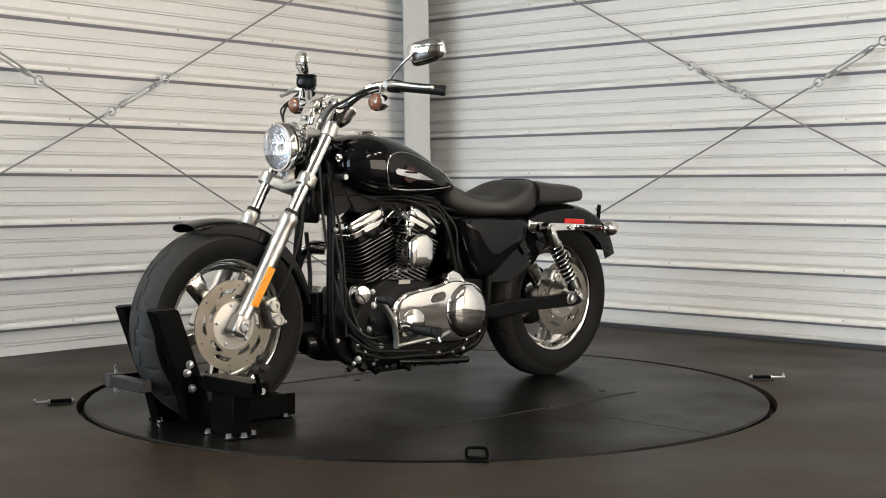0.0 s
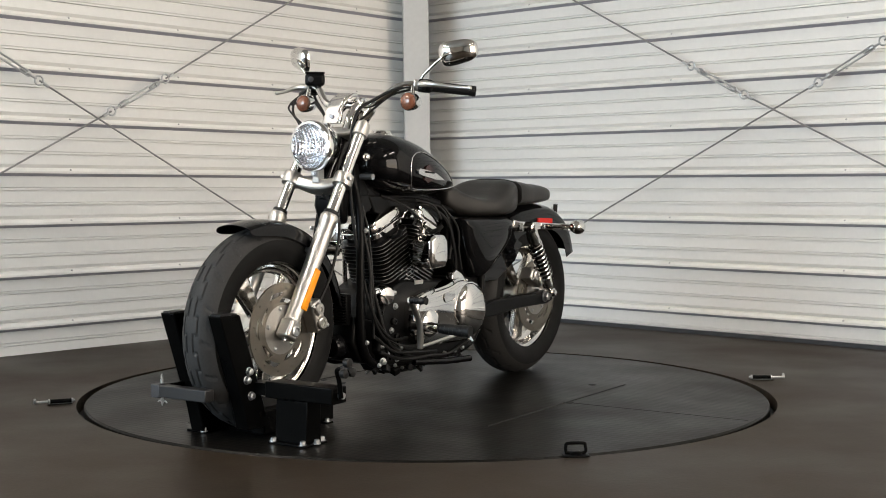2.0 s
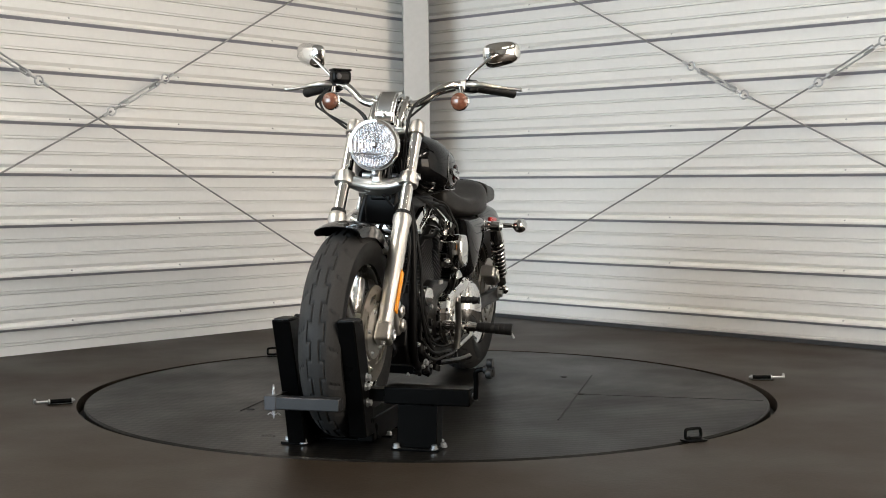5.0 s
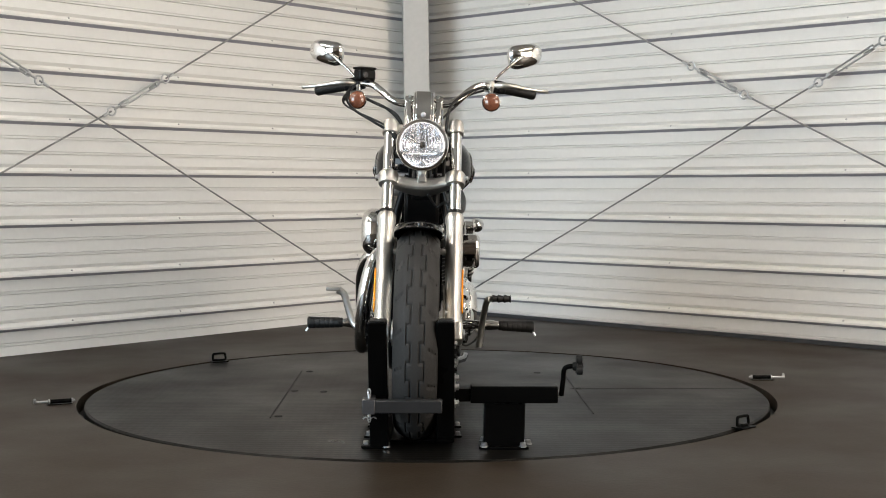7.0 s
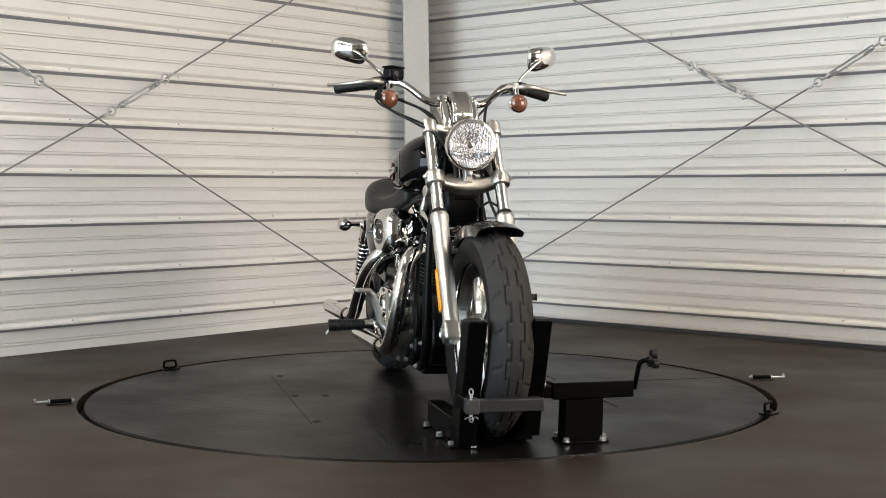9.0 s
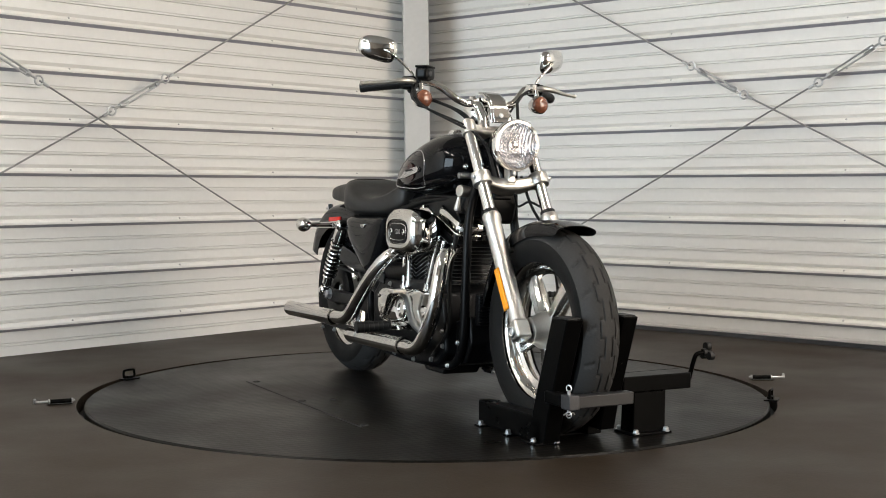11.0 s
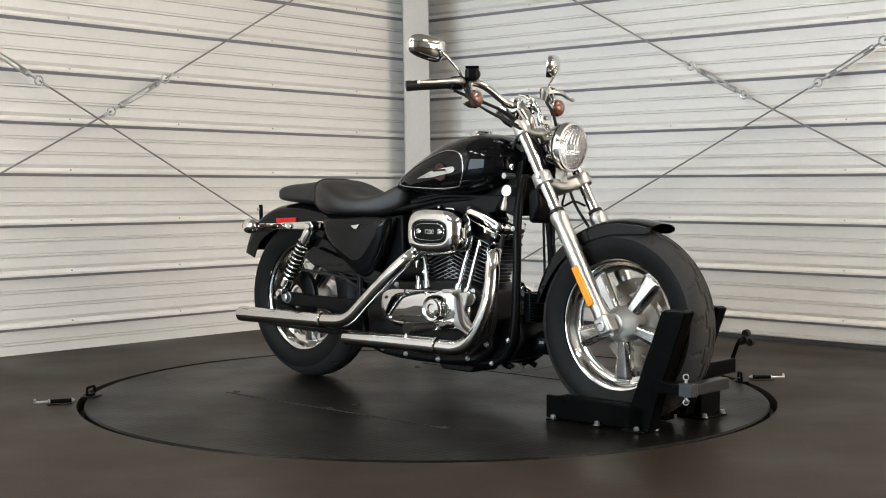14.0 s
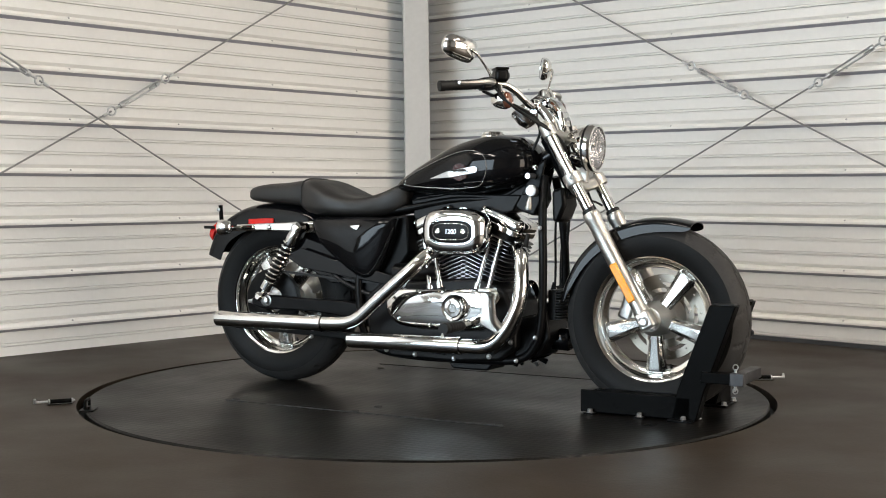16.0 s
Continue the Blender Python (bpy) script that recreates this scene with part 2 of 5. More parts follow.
# unseen doorways behind the camera, added to hold the cool and warm fill lamps
closing_wall("wall_south", FAR_L, TR, -TL, SIDE, (0.3, 3.9, 3.2))
closing_wall("wall_east", FAR_R, TL, -TR, SIDE, (0.3, 3.9, 3.2))
closing_wall("wall_west_end", CORNER + TL * NEAR, TL, -NL, SIDE - NEAR, None, M_WALL)
closing_wall("wall_north_end", CORNER + TR * NEAR, TR, -NR, SIDE - NEAR, None, M_WALL)
SOUTH = FAR_L + TR * 2.1 + Vector((0, 0, 1.65))
EAST = FAR_R + TL * 2.1 + Vector((0, 0, 1.65))
area("doorway_fill", SOUTH, SOUTH - TL, 3.5, 3.0, 315, (0.74, 0.89, 1.0))
area("doorway_fill", EAST, EAST - TR, 3.5, 3.0, 235, (1.0, 0.86, 0.71))

# a plain ceiling added out of view, to shape the bounce and the reflections
bm = B()
mc = Matrix((TL, TR, Vector((0, 0, 1)))).transposed().to_4x4()
mc.translation = CORNER
box(bm, SIDE / 2, SIDE / 2, TALL + 0.06, SIDE, SIDE, 0.1, mc)
tagged(part("ceiling", bm, M_BACK, smooth=False), "unseen plain ceiling added to close the bay", "ceiling", kind="structure")

# the floor is a sheet with a round hole, in which the turntable turns
R_HOLE, R_DECK = 1.268, 1.242


def ring_floor():
    bm = B()
    n = 128
    inner = [(R_HOLE * math.cos(2 * math.pi * k / n), R_HOLE * math.sin(2 * math.pi * k / n)) for k in range(n)]
    outer = [(9.0 * math.cos(2 * math.pi * k / n), -2.0 + 9.0 * math.sin(2 * math.pi * k / n)) for k in range(n)]
    rows = [[(x, y, -0.05) for x, y in inner], [(x, y, 0.0) for x, y in inner], [(x, y, 0.0) for x, y in outer]]
    loft(bm, rows, cap=False)
    return bm


tagged(part("floor", ring_floor(), M_FLOOR, smooth=False), "dark grey-brown smooth rubber floor", "floor", kind="structure")
bm = B()
lathe(bm, [(0, -0.05), (1.40, -0.05)], (0, 0, 0), (0, 0, 1), 64)
tagged(part("floor_pit", bm, M_DARK, smooth=False), "dark pit under the turntable", "floor", kind="structure")

# the column in the corner leans a little
bm = B()
col = CORNER + (CORNER * -1).normalized() * 0.42
mcol = Matrix.Translation((col.x - 0.078, col.y, 0)) @ Matrix.Rotation(radians(-0.8), 4, "Y") @ Matrix.Rotation(radians(2.0), 4, "Z")
box(bm, 0, 0.10, TALL / 2, 0.148, 0.20, TALL + 0.1, mcol)
tagged(part("column", bm, M_COLUMN, bevel=0.006), "light grey painted steel corner column", "column", kind="structure")
# ---- the turntable ----
turntable = thing("turntable", "round dark rubber-topped turntable set flush into the floor", "turntable")
bm = B()
lathe(bm, [(0, 0), (R_DECK - 0.006, 0), (R_DECK, -0.006), (R_DECK, -0.045)], (0, 0, 0), (0, 0, 1), 160)
part("deck", bm, M_DECK, turntable, smooth=False)
for sx, y0, y1 in ((-0.523, -0.56, 0.54), (0.556, -0.50, 0.54)):
    part("seam_strip", box(B(), sx, (y0 + y1) / 2, 0.0005, 0.004, y1 - y0, 0.004), M_DARK, turntable, smooth=False)
part("seam_strip", box(B(), 0.88, 0.050, 0.0003, 0.68, 0.003, 0.002), M_DARK, turntable, smooth=False)
for px, py in ((-0.50, 0.01), (-0.39, -0.015), (-0.50, -0.53), (-0.49, 0.52), (0.57, 0.05), (0.45, 0.47)):
    part("screw_cap", lathe(B(), [(0, 0.003), (0.012, 0.003), (0.015, 0.0)], (px, py, 0), (0, 0, 1), 14), M_DARK, turntable)

# ---- the motorcycle: x forward, y to its left, z up, from the ground midway between the axles ----
BIKE = pose(-0.0289, -0.1294, 0.0, 0, 0, -90.86) @ pose(0, 0, 0, -1.15, 0, 0)
bike = thing("motorcycle", "gloss black cruiser motorcycle with chrome engine, held in a wheel chock", "motorcycle")
AXLE_F, AXLE_R = Vector((0.7720, 0, 0.319)), Vector((-0.7595, 0, 0.322))


def tyre_mesh(r, half, rim_r):
    """A fat tyre: smooth sidewalls and a crown whose grooves are cut into it."""
    bm = B()
    side = []
    for k in range(11):
        a = k / 10
        side.append((rim_r + (r - 0.040 - rim_r) * a, half * (0.74 + 0.28 * math.sin(math.pi * (0.10 + 0.52 * a)))))
    for s in (1, -1):
        lathe(bm, [(rr, s * hh) for rr, hh in side], (0, 0, 0), (0, 1, 0), 96)
    return bm, side[-1]


def tread_mesh(r, edge, cols=46, rows=324):
    bm = B()
    re, he = edge
    grid = []
    for i in range(rows):
        th = 2 * math.pi * i / rows
        row = []
        for j in range(cols + 1):
            u = 2 * j / cols - 1
            y = he * u
            rr = r - (r - re) * abs(u) ** 2.6
            cut = 0.0
            for c, lag in ((-0.019, 0), (0.019, 9)):
                step = (i + lag) % 18
                shift = -0.006 if step < 8 else 0.006 if 9 <= step < 17 else 0.0
                if step in (8, 17):
                    hit = abs(y - c) < 0.008
                else:
                    hit = abs(y - c - shift) < 0.0022
                if hit:
                    cut = 0.0045
            k = (i + (9 if y > 0 else 0)) % 18
            if 0.034 < abs(y) < 0.056 and k in ((2, 3) if abs(y) < 0.041 else (3, 4) if abs(y) < 0.048 else (4, 5)):
                cut = 0.0045
            rr -= cut
            row.append(bm.verts.new((rr * math.sin(th), y, rr * math.cos(th))))
        grid.append(row)
    for i in range(rows):
        a, b = grid[i], grid[(i + 1) % rows]
        for j in range(cols):
            bm.faces.new((a[j], a[j + 1], b[j + 1], b[j]))
    return bm


def spoke_mesh(r0, r1):
    """One broad cast spoke with a raised spine, along +z."""
    bm = B()
    rings = []
    for t in (0.0, 0.25, 0.6, 0.9, 1.0):
        z = r0 + (r1 - r0) * t
        w = 0.021 + 0.016 * t ** 1.4
        d = 0.030 - 0.010 * t
        rings.append([(w * a, d * b, z) for a, b in ((-1, -0.45), (-0.55, -1), (0.55, -1), (1, -0.45), (1, 0.45), (0.55, 1), (-0.55, 1), (-1, 0.45))])
    return loft(bm, rings)


def disc_mesh(r0, r1, thick=0.006, slots=10):
    """A brake disc with swept slots through it and drilled dots near its edge."""
    bm = B()
    nr, nt = 16, 240
    verts = {}

    def v(i, j, y):
        key = (i, j % nt, y)
        if key not in verts:
            rr, th = r0 + (r1 - r0) * i / nr, 2 * math.pi * (j % nt) / nt
            verts[key] = bm.verts.new((rr * math.cos(th), y, rr * math.sin(th)))
        return verts[key]

    per = nt // slots

    def open_at(i, j):
        if i < 0 or i >= nr:
            return True
        k = (j - i * 2) % per
        kind = ((j - i * 2) // per) % 2
        if kind == 0 and 3 <= i <= 5 and 1 <= k <= 20:
            return True
        if kind == 1 and 7 <= i <= 9 and 1 <= k <= 20:
            return True
        return i == 12 and j % 20 in (4, 5)

    h = thick / 2
    for i in range(nr):
        for j in range(nt):
            if open_at(i, j):
                continue
            bm.faces.new((v(i, j, -h), v(i + 1, j, -h), v(i + 1, j + 1, -h), v(i, j + 1, -h)))
            bm.faces.new((v(i, j, h), v(i, j + 1, h), v(i + 1, j + 1, h), v(i + 1, j, h)))
            if open_at(i - 1, j):
                bm.faces.new((v(i, j, -h), v(i, j + 1, -h), v(i, j + 1, h), v(i, j, h)))
            if open_at(i + 1, j):
                bm.faces.new((v(i + 1, j, -h), v(i + 1, j, h), v(i + 1, j + 1, h), v(i + 1, j + 1, -h)))
            if i < nr and open_at(i, (j - 1) % nt):
                bm.faces.new((v(i, j, -h), v(i, j, h), v(i + 1, j, h), v(i + 1, j, -h)))
            if open_at(i, (j + 1) % nt):
                bm.faces.new((v(i, j + 1, -h), v(i + 1, j + 1, -h), v(i + 1, j + 1, h), v(i, j + 1, h)))
    return bm


def wheel(name, axle, r, half, turn, label):
    w = part(name, lathe(B(), [(0.026, -0.080), (0.040, -0.077), (0.043, -0.060), (0.058, -0.034), (0.060, -0.02), (0.060, 0.02), (0.058, 0.034), (0.043, 0.060), (0.040, 0.077), (0.026, 0.080)],
                         (0, 0, 0), (0, 1, 0), 36, cap=True), M_ALU, bike, label)
    w.location = axle
    bm, edge = tyre_mesh(r, half, 0.212)
    tyre = part("tyre", bm, M_TYRE, w, "black tyre with worn grooved tread")
    part("tread", tread_mesh(r, edge), M_TREAD, tyre, smooth=True)
    k = half / 0.065
    rim = [(0.220, -0.050 * k), (0.2195, -0.046 * k), (0.209, -0.044 * k), (0.200, -0.036 * k), (0.196, -0.020), (0.188, -0.012), (0.176, -0.008), (0.174, 0.0),
           (0.176, 0.008), (0.188, 0.012), (0.196, 0.020), (0.200, 0.036 * k), (0.209, 0.044 * k), (0.2195, 0.046 * k), (0.220, 0.050 * k)]
    part("rim", lathe(B(), rim, (0, 0, 0), (0, 1, 0), 80), M_RIM, w, "polished cast rim")
    for i in range(5):
        sp = part("spoke", spoke_mesh(0.036, 0.182), M_SPOKE, w, bevel=0.003)
        sp.rotation_euler = (0, radians(turn + 72 * i), 0)
    valve = part("valve_stem", tube(B(), [(0.16, 0, 0), (0.19, 0, 0)], 0.004, 8), M_RUBBER, w)
    valve.rotation_euler = (0, radians(turn + 36), 0)
    return w


wheel_f = wheel("front_wheel", AXLE_F, 0.320, 0.064, 36, "cast five-spoke front wheel")
wheel_r = wheel("rear_wheel", AXLE_R, 0.323, 0.076, 36, "cast five-spoke rear wheel")
for w, y in ((wheel_f, 0.079), (wheel_r, 0.092)):
    d = part("brake_disc", disc_mesh(0.072, 0.147), M_STEEL, w, "slotted steel brake disc", smooth=False)
    d.location.y = y
    part("disc_carrier", lathe(B(), [(0.028, y - 0.03), (0.060, y - 0.02), (0.078, y - 0.003), (0.078, y + 0.003), (0.055, y + 0.004), (0.028, y + 0.006)], (0, 0, 0), (0, 1, 0), 30), M_ALU, w)
    for i in range(5):
        a = radians(72 * i + 10)
        part("disc_bolt", bolt(B(), (0.066 * math.cos(a), y + 0.004, 0.066 * math.sin(a)), (0, 1, 0), 0.006, 0.006), M_ZINC, w)
bm = lathe(B(), [(0.05, 0), (0.115, 0.004), (0.122, 0), (0.122, -0.02), (0.10, -0.026), (0.05, -0.024)], (-0.7595, -0.10, 0.322), (0, -1, 0), 60)
part("belt_sprocket", bm, M_SATIN, bike)

# fork
TOP, FOOT = Vector((0.402, 0, 0.967)), Vector((0.7720, 0, 0.317))
DOWN = (FOOT - TOP).normalized()
FORK = (FOOT - TOP).length


def fork(d, y, ahead=0.0):
    """A point d metres down the fork from its top, ahead metres in front of its line."""
    n = Vector((-DOWN.z, 0, DOWN.x))
    p = TOP + DOWN * d + n * ahead
    p.y = y
    return p


for s in (1, -1):
    y = 0.108 * s
    leg = part("fork_tube", lathe(B(), [(0, -0.012), (0.012, -0.012), (0.0195, -0.005), (0.0195, 0.37)], fork(0, y), DOWN, 28), M_CHROME, bike, "chrome upper fork tube")
    part("fork_cap", lathe(B(), [(0, -0.020), (0.010, -0.020), (0.013, -0.012), (0.024, -0.008), (0.026, 0.010), (0.026, 0.036), (0.0195, 0.04)], fork(0, y), DOWN, 28), M_ALU, leg)
    prof = [(0.0195, 0.335), (0.027, 0.338), (0.030, 0.345), (0.030, 0.365), (0.027, 0.372), (0.0275, 0.46), (0.026, 0.60), (0.025, 0.70), (0.027, 0.715), (0.028, FORK + 0.012), (0.020, FORK + 0.026), (0, FORK + 0.026)]
    low = part("fork_slider", lathe(B(), prof, fork(0, y), DOWN, 32), M_ALU, bike, "satin aluminium fork slider")
    part("dust_seal", lathe(B(), [(0.0196, 0.322), (0.0245, 0.325), (0.0255, 0.338), (0.02, 0.340)], fork(0, y), DOWN, 28), M_RUBBER, low)
    clamp = B()
    mcl = Matrix((Vector((-DOWN.z, 0, DOWN.x)), Vector((0, 1, 0)), DOWN)).transposed().to_4x4()
    mcl.translation = fork(FORK - 0.002, y + 0.004 * s)
    box(clamp, 0.004, 0, 0, 0.054, 0.052, 0.064, mcl)
    part("axle_clamp", clamp, M_ALU, low, "cast aluminium axle clamp", bevel=0.010, segs=3)
    part("axle_end", lathe(B(), [(0.017, 0), (0.017, 0.006), (0.013, 0.008), (0.010, 0.004), (0, 0.004)], (FOOT.x, y + s * 0.029, FOOT.z), (0, s, 0), 24), M_ZINC, low)
    part("pinch_bolt", bolt(B(), fork(FORK + 0.030, y + s * 0.008, 0.012), DOWN, 0.006, 0.008), M_ZINC, low)
    part("fender_lug", tube(B(), [fork(0.47, y - s * 0.018), fork(0.465, y - s * 0.045)], 0.010, 12), M_ALU, low)
    part("fender_bolt", bolt(B(), fork(0.47, y + s * 0.020), (0, s, 0), 0.006, 0.006), M_ZINC, low)
    bm = B()
    a, b = fork(0.53, y + s * 0.027, -0.004), fork(0.672, y + s * 0.027, -0.004)
    m = Matrix((Vector((-DOWN.z, 0, DOWN.x)), Vector((0, 1, 0)), DOWN)).transposed().to_4x4()
    m.translation = (a + b) / 2
    box(bm, 0, 0, 0, 0.027, 0.007, (b - a).length, m)
    part("reflector", bm, M_AMBER, low, "amber side reflector", bevel=0.003)
    # yokes
    bm = B()
    lathe(bm, [(0.020, 0.0), (0.031, 0.002), (0.033, 0.010), (0.033, 0.034), (0.031, 0.042), (0.020, 0.044)], fork(0.185, y), DOWN, 28)
    part("yoke_clamp", bm, M_ALU, leg)
    part("clamp_bolt", bolt(B(), fork(0.205, y + s * 0.030, 0.01), (0.3, s, 0), 0.007, 0.010), M_ZINC, leg)


def yoke(d, thick, deep, back, drop):
    """A cast bridge between the fork tubes, waisted in the middle."""
    bm = B()
    rings = []
    for k in range(13):
        u = -1 + k / 6
        w = deep * (0.6 + 0.4 * (1 - abs(u)) ** 0.7)
        q = back * (1 - u * u)
        h = thick * (1.0 + 0.25 * (1 - abs(u)))
        ring = []
        for a, c in ((-1, -0.6), (-0.7, -1), (0.7, -1), (1, -0.6), (1, 0.6), (0.7, 1), (-0.7, 1), (-1, 0.6)):
            ring.append(fork(d + drop * (1 - u * u) + c * h / 2, 0.108 * u, a * w / 2 - q))
        rings.append(ring)
    return loft(bm, rings)


part("lower_yoke", yoke(0.207, 0.036, 0.062, 0.030, 0.012), M_ALU, bike, "cast aluminium lower fork yoke", bevel=0.003)
part("upper_yoke", yoke(0.014, 0.030, 0.060, 0.030, 0.0), M_ALU, bike, "cast aluminium upper fork yoke", bevel=0.003)
part("steering_stem", tube(B(), [fork(-0.005, 0, -0.045), fork(0.23, 0, -0.045)], 0.030, 20), M_SATIN, bike)

# headlight
HEAD = Vector((0.545, 0, 0.897))
AXH = (0.995, 0, -0.05)
hl = part("headlight", lathe(B(), [(0, -0.115), (0.030, -0.112), (0.055, -0.095), (0.070, -0.065), (0.077, -0.035), (0.079, -0.022), (0.077, -0.018)], HEAD, AXH, 48), M_CHROME, bike, "round chrome headlight with a clear lens")
part("rim_gasket", lathe(B(), [(0.0795, -0.030), (0.0815, -0.029), (0.0815, -0.024), (0.0795, -0.023)], HEAD, AXH, 48), M_RUBBER, hl)
part("headlight_rim", lathe(B(), [(0.078, -0.024), (0.084, -0.020), (0.085, -0.006), (0.081, 0.003), (0.074, 0.004), (0.072, -0.004)], HEAD, AXH, 56), M_CHROME, hl)
bm = B()
f3 = frame_on(AXH)
def bowl_depth(u, v):
    """The reflector's depth at u across and v up: a deep dish cut into upright strips, with a plain step below the bulb."""
    r2 = (u * u + v * v) / 0.072 ** 2
    d = -0.062 * (1 - min(1.0, r2)) - 0.004
    strip = (u / 0.0085 + 100.5) % 1.0
    fold = abs(strip - 0.5) * 2
    if v > -0.022:
        d += (0.0030 * fold + 0.0010 * (int(u / 0.0085 + 100.5) % 3)) * (1 - r2 ** 3)
    elif v > -0.030:
        d += 0.012 * (1 - r2 ** 3)
    else:
        d += 0.0022 * fold * (1 - r2 ** 3)
    return d


rings = []
for k in range(1, 25):
    r = 0.072 * k / 24
    rings.append([HEAD + f3 @ Vector((r * math.cos(a), r * math.sin(a), bowl_depth(r * math.cos(a), r * math.sin(a)))) for a in (2 * math.pi * q / 96 for q in range(96))])
part("reflector_bowl", loft(bm, rings, cap=False), M_BOWL, hl, "silver reflector bowl with upright facets", smooth=False)
part("bulb_shield", lathe(B(), [(0, -0.014), (0.009, -0.016), (0.010, -0.030), (0.007, -0.031)], HEAD, AXH, 20), M_CHROME, hl)
# the bulb's emission stands in for lamplight mirrored by the reflector
part("bulb", lathe(B(), [(0, -0.030), (0.004, -0.032), (0.005, -0.038), (0.005, -0.055), (0, -0.06)], HEAD, AXH, 16), M_BULB, hl, "headlight bulb with an added glow")
lens = part("headlight_lens", lathe(B(), [(0.073, -0.003), (0.060, 0.006), (0.040, 0.012), (0.018, 0.015), (0, 0.016)], HEAD, AXH, 48), M_GLASS, hl)
lens.visible_shadow = False
part("headlight_bracket", loft(B(), [[(x, a * w, z) for a, x in ((-1, xb), (1, xb), (1, xf), (-1, xf))] for xb, xf, w, z in ((0.475, 0.515, 0.016, 0.778), (0.48, 0.515, 0.011, 0.80), (0.49, 0.52, 0.018, 0.828))]), M_ALU, bike, bevel=0.003)
part("headlight_bolt", bolt(B(), (0.522, 0, 0.806), (1, 0, -0.1), 0.008, 0.008), M_ZINC, bike)

# handlebar: risers, bar, grips, levers, switch boxes, mirrors, signals
BAR = [(0.335, 0.0, 1.042), (0.336, 0.06, 1.042), (0.334, 0.085, 1.044), (0.326, 0.115, 1.058), (0.305, 0.15, 1.088), (0.285, 0.18, 1.107), (0.262, 0.215, 1.112), (0.232, 0.25, 1.108), (0.130, 0.375, 1.094)]
full = [(x, -y, z) for x, y, z in BAR[:0:-1]] + BAR
bar = part("handlebar", tube(B(), smooth_path(full, 6), 0.0125, 14), M_CHROME, bike, "chrome pulled-back handlebar")
for s in (1, -1):
    pts = smooth_path([(0.405, s * 0.045, 0.955), (0.392, s * 0.046, 0.990), (0.362, s * 0.047, 1.028), (0.335, s * 0.047, 1.044)], 5)
    part("riser", tube(B(), pts, [0.019] * 6 + [0.018] * (len(pts) - 6), 16), M_CHROME, bar, "chrome handlebar riser")
    part("riser_clamp", lathe(B(), [(0.013, -0.017), (0.024, -0.016), (0.026, -0.008), (0.026, 0.008), (0.024, 0.016), (0.013, 0.017)], (0.335, s * 0.047, 1.043), (0, 1, 0), 22), M_CHROME, bar)
    part("riser_bolt", bolt(B(), (0.352, s * 0.047, 1.062), (0.6, 0, 0.8), 0.005, 0.006), M_ZINC, bar)
pl = [(0.432, 0.975), (0.424, 1.02), (0.398, 1.058), (0.362, 1.080), (0.335, 1.083), (0.330, 1.076), (0.357, 1.070), (0.388, 1.048), (0.412, 1.015), (0.420, 0.975)]
part("instrument_bracket", plate(B(), pl, -0.034, 0.034), M_CHROME, bike, "chrome instrument bracket", bevel=0.003)
part("indicator_panel", plate(B(), [(x + 0.0035, z + 0.0015) for x, z in pl[:4]] + [(x, z) for x, z in pl[6:]], -0.026, 0.026), M_CHROME, bike, "chrome indicator panel", bevel=0.002)
part("bracket_bolt", bolt(B(), (0.4345, 0, 1.00), (0.95, 0, 0.3), 0.006, 0.006), M_ZINC, bike)
sp = part("speedometer", lathe(B(), [(0, -0.055), (0.026, -0.052), (0.040, -0.030), (0.044, 0.0), (0.047, 0.006), (0.047, 0.014), (0.043, 0.018), (0.040, 0.012), (0, 0.012)], (0.268, 0, 1.028), (-0.55, 0, 0.83), 36), M_CHROME, bike, "round chrome speedometer")
part("dial", lathe(B(), [(0, 0.0132), (0.040, 0.0132)], (0.268, 0, 1.028), (-0.55, 0, 0.83), 36), M_SATIN, sp)
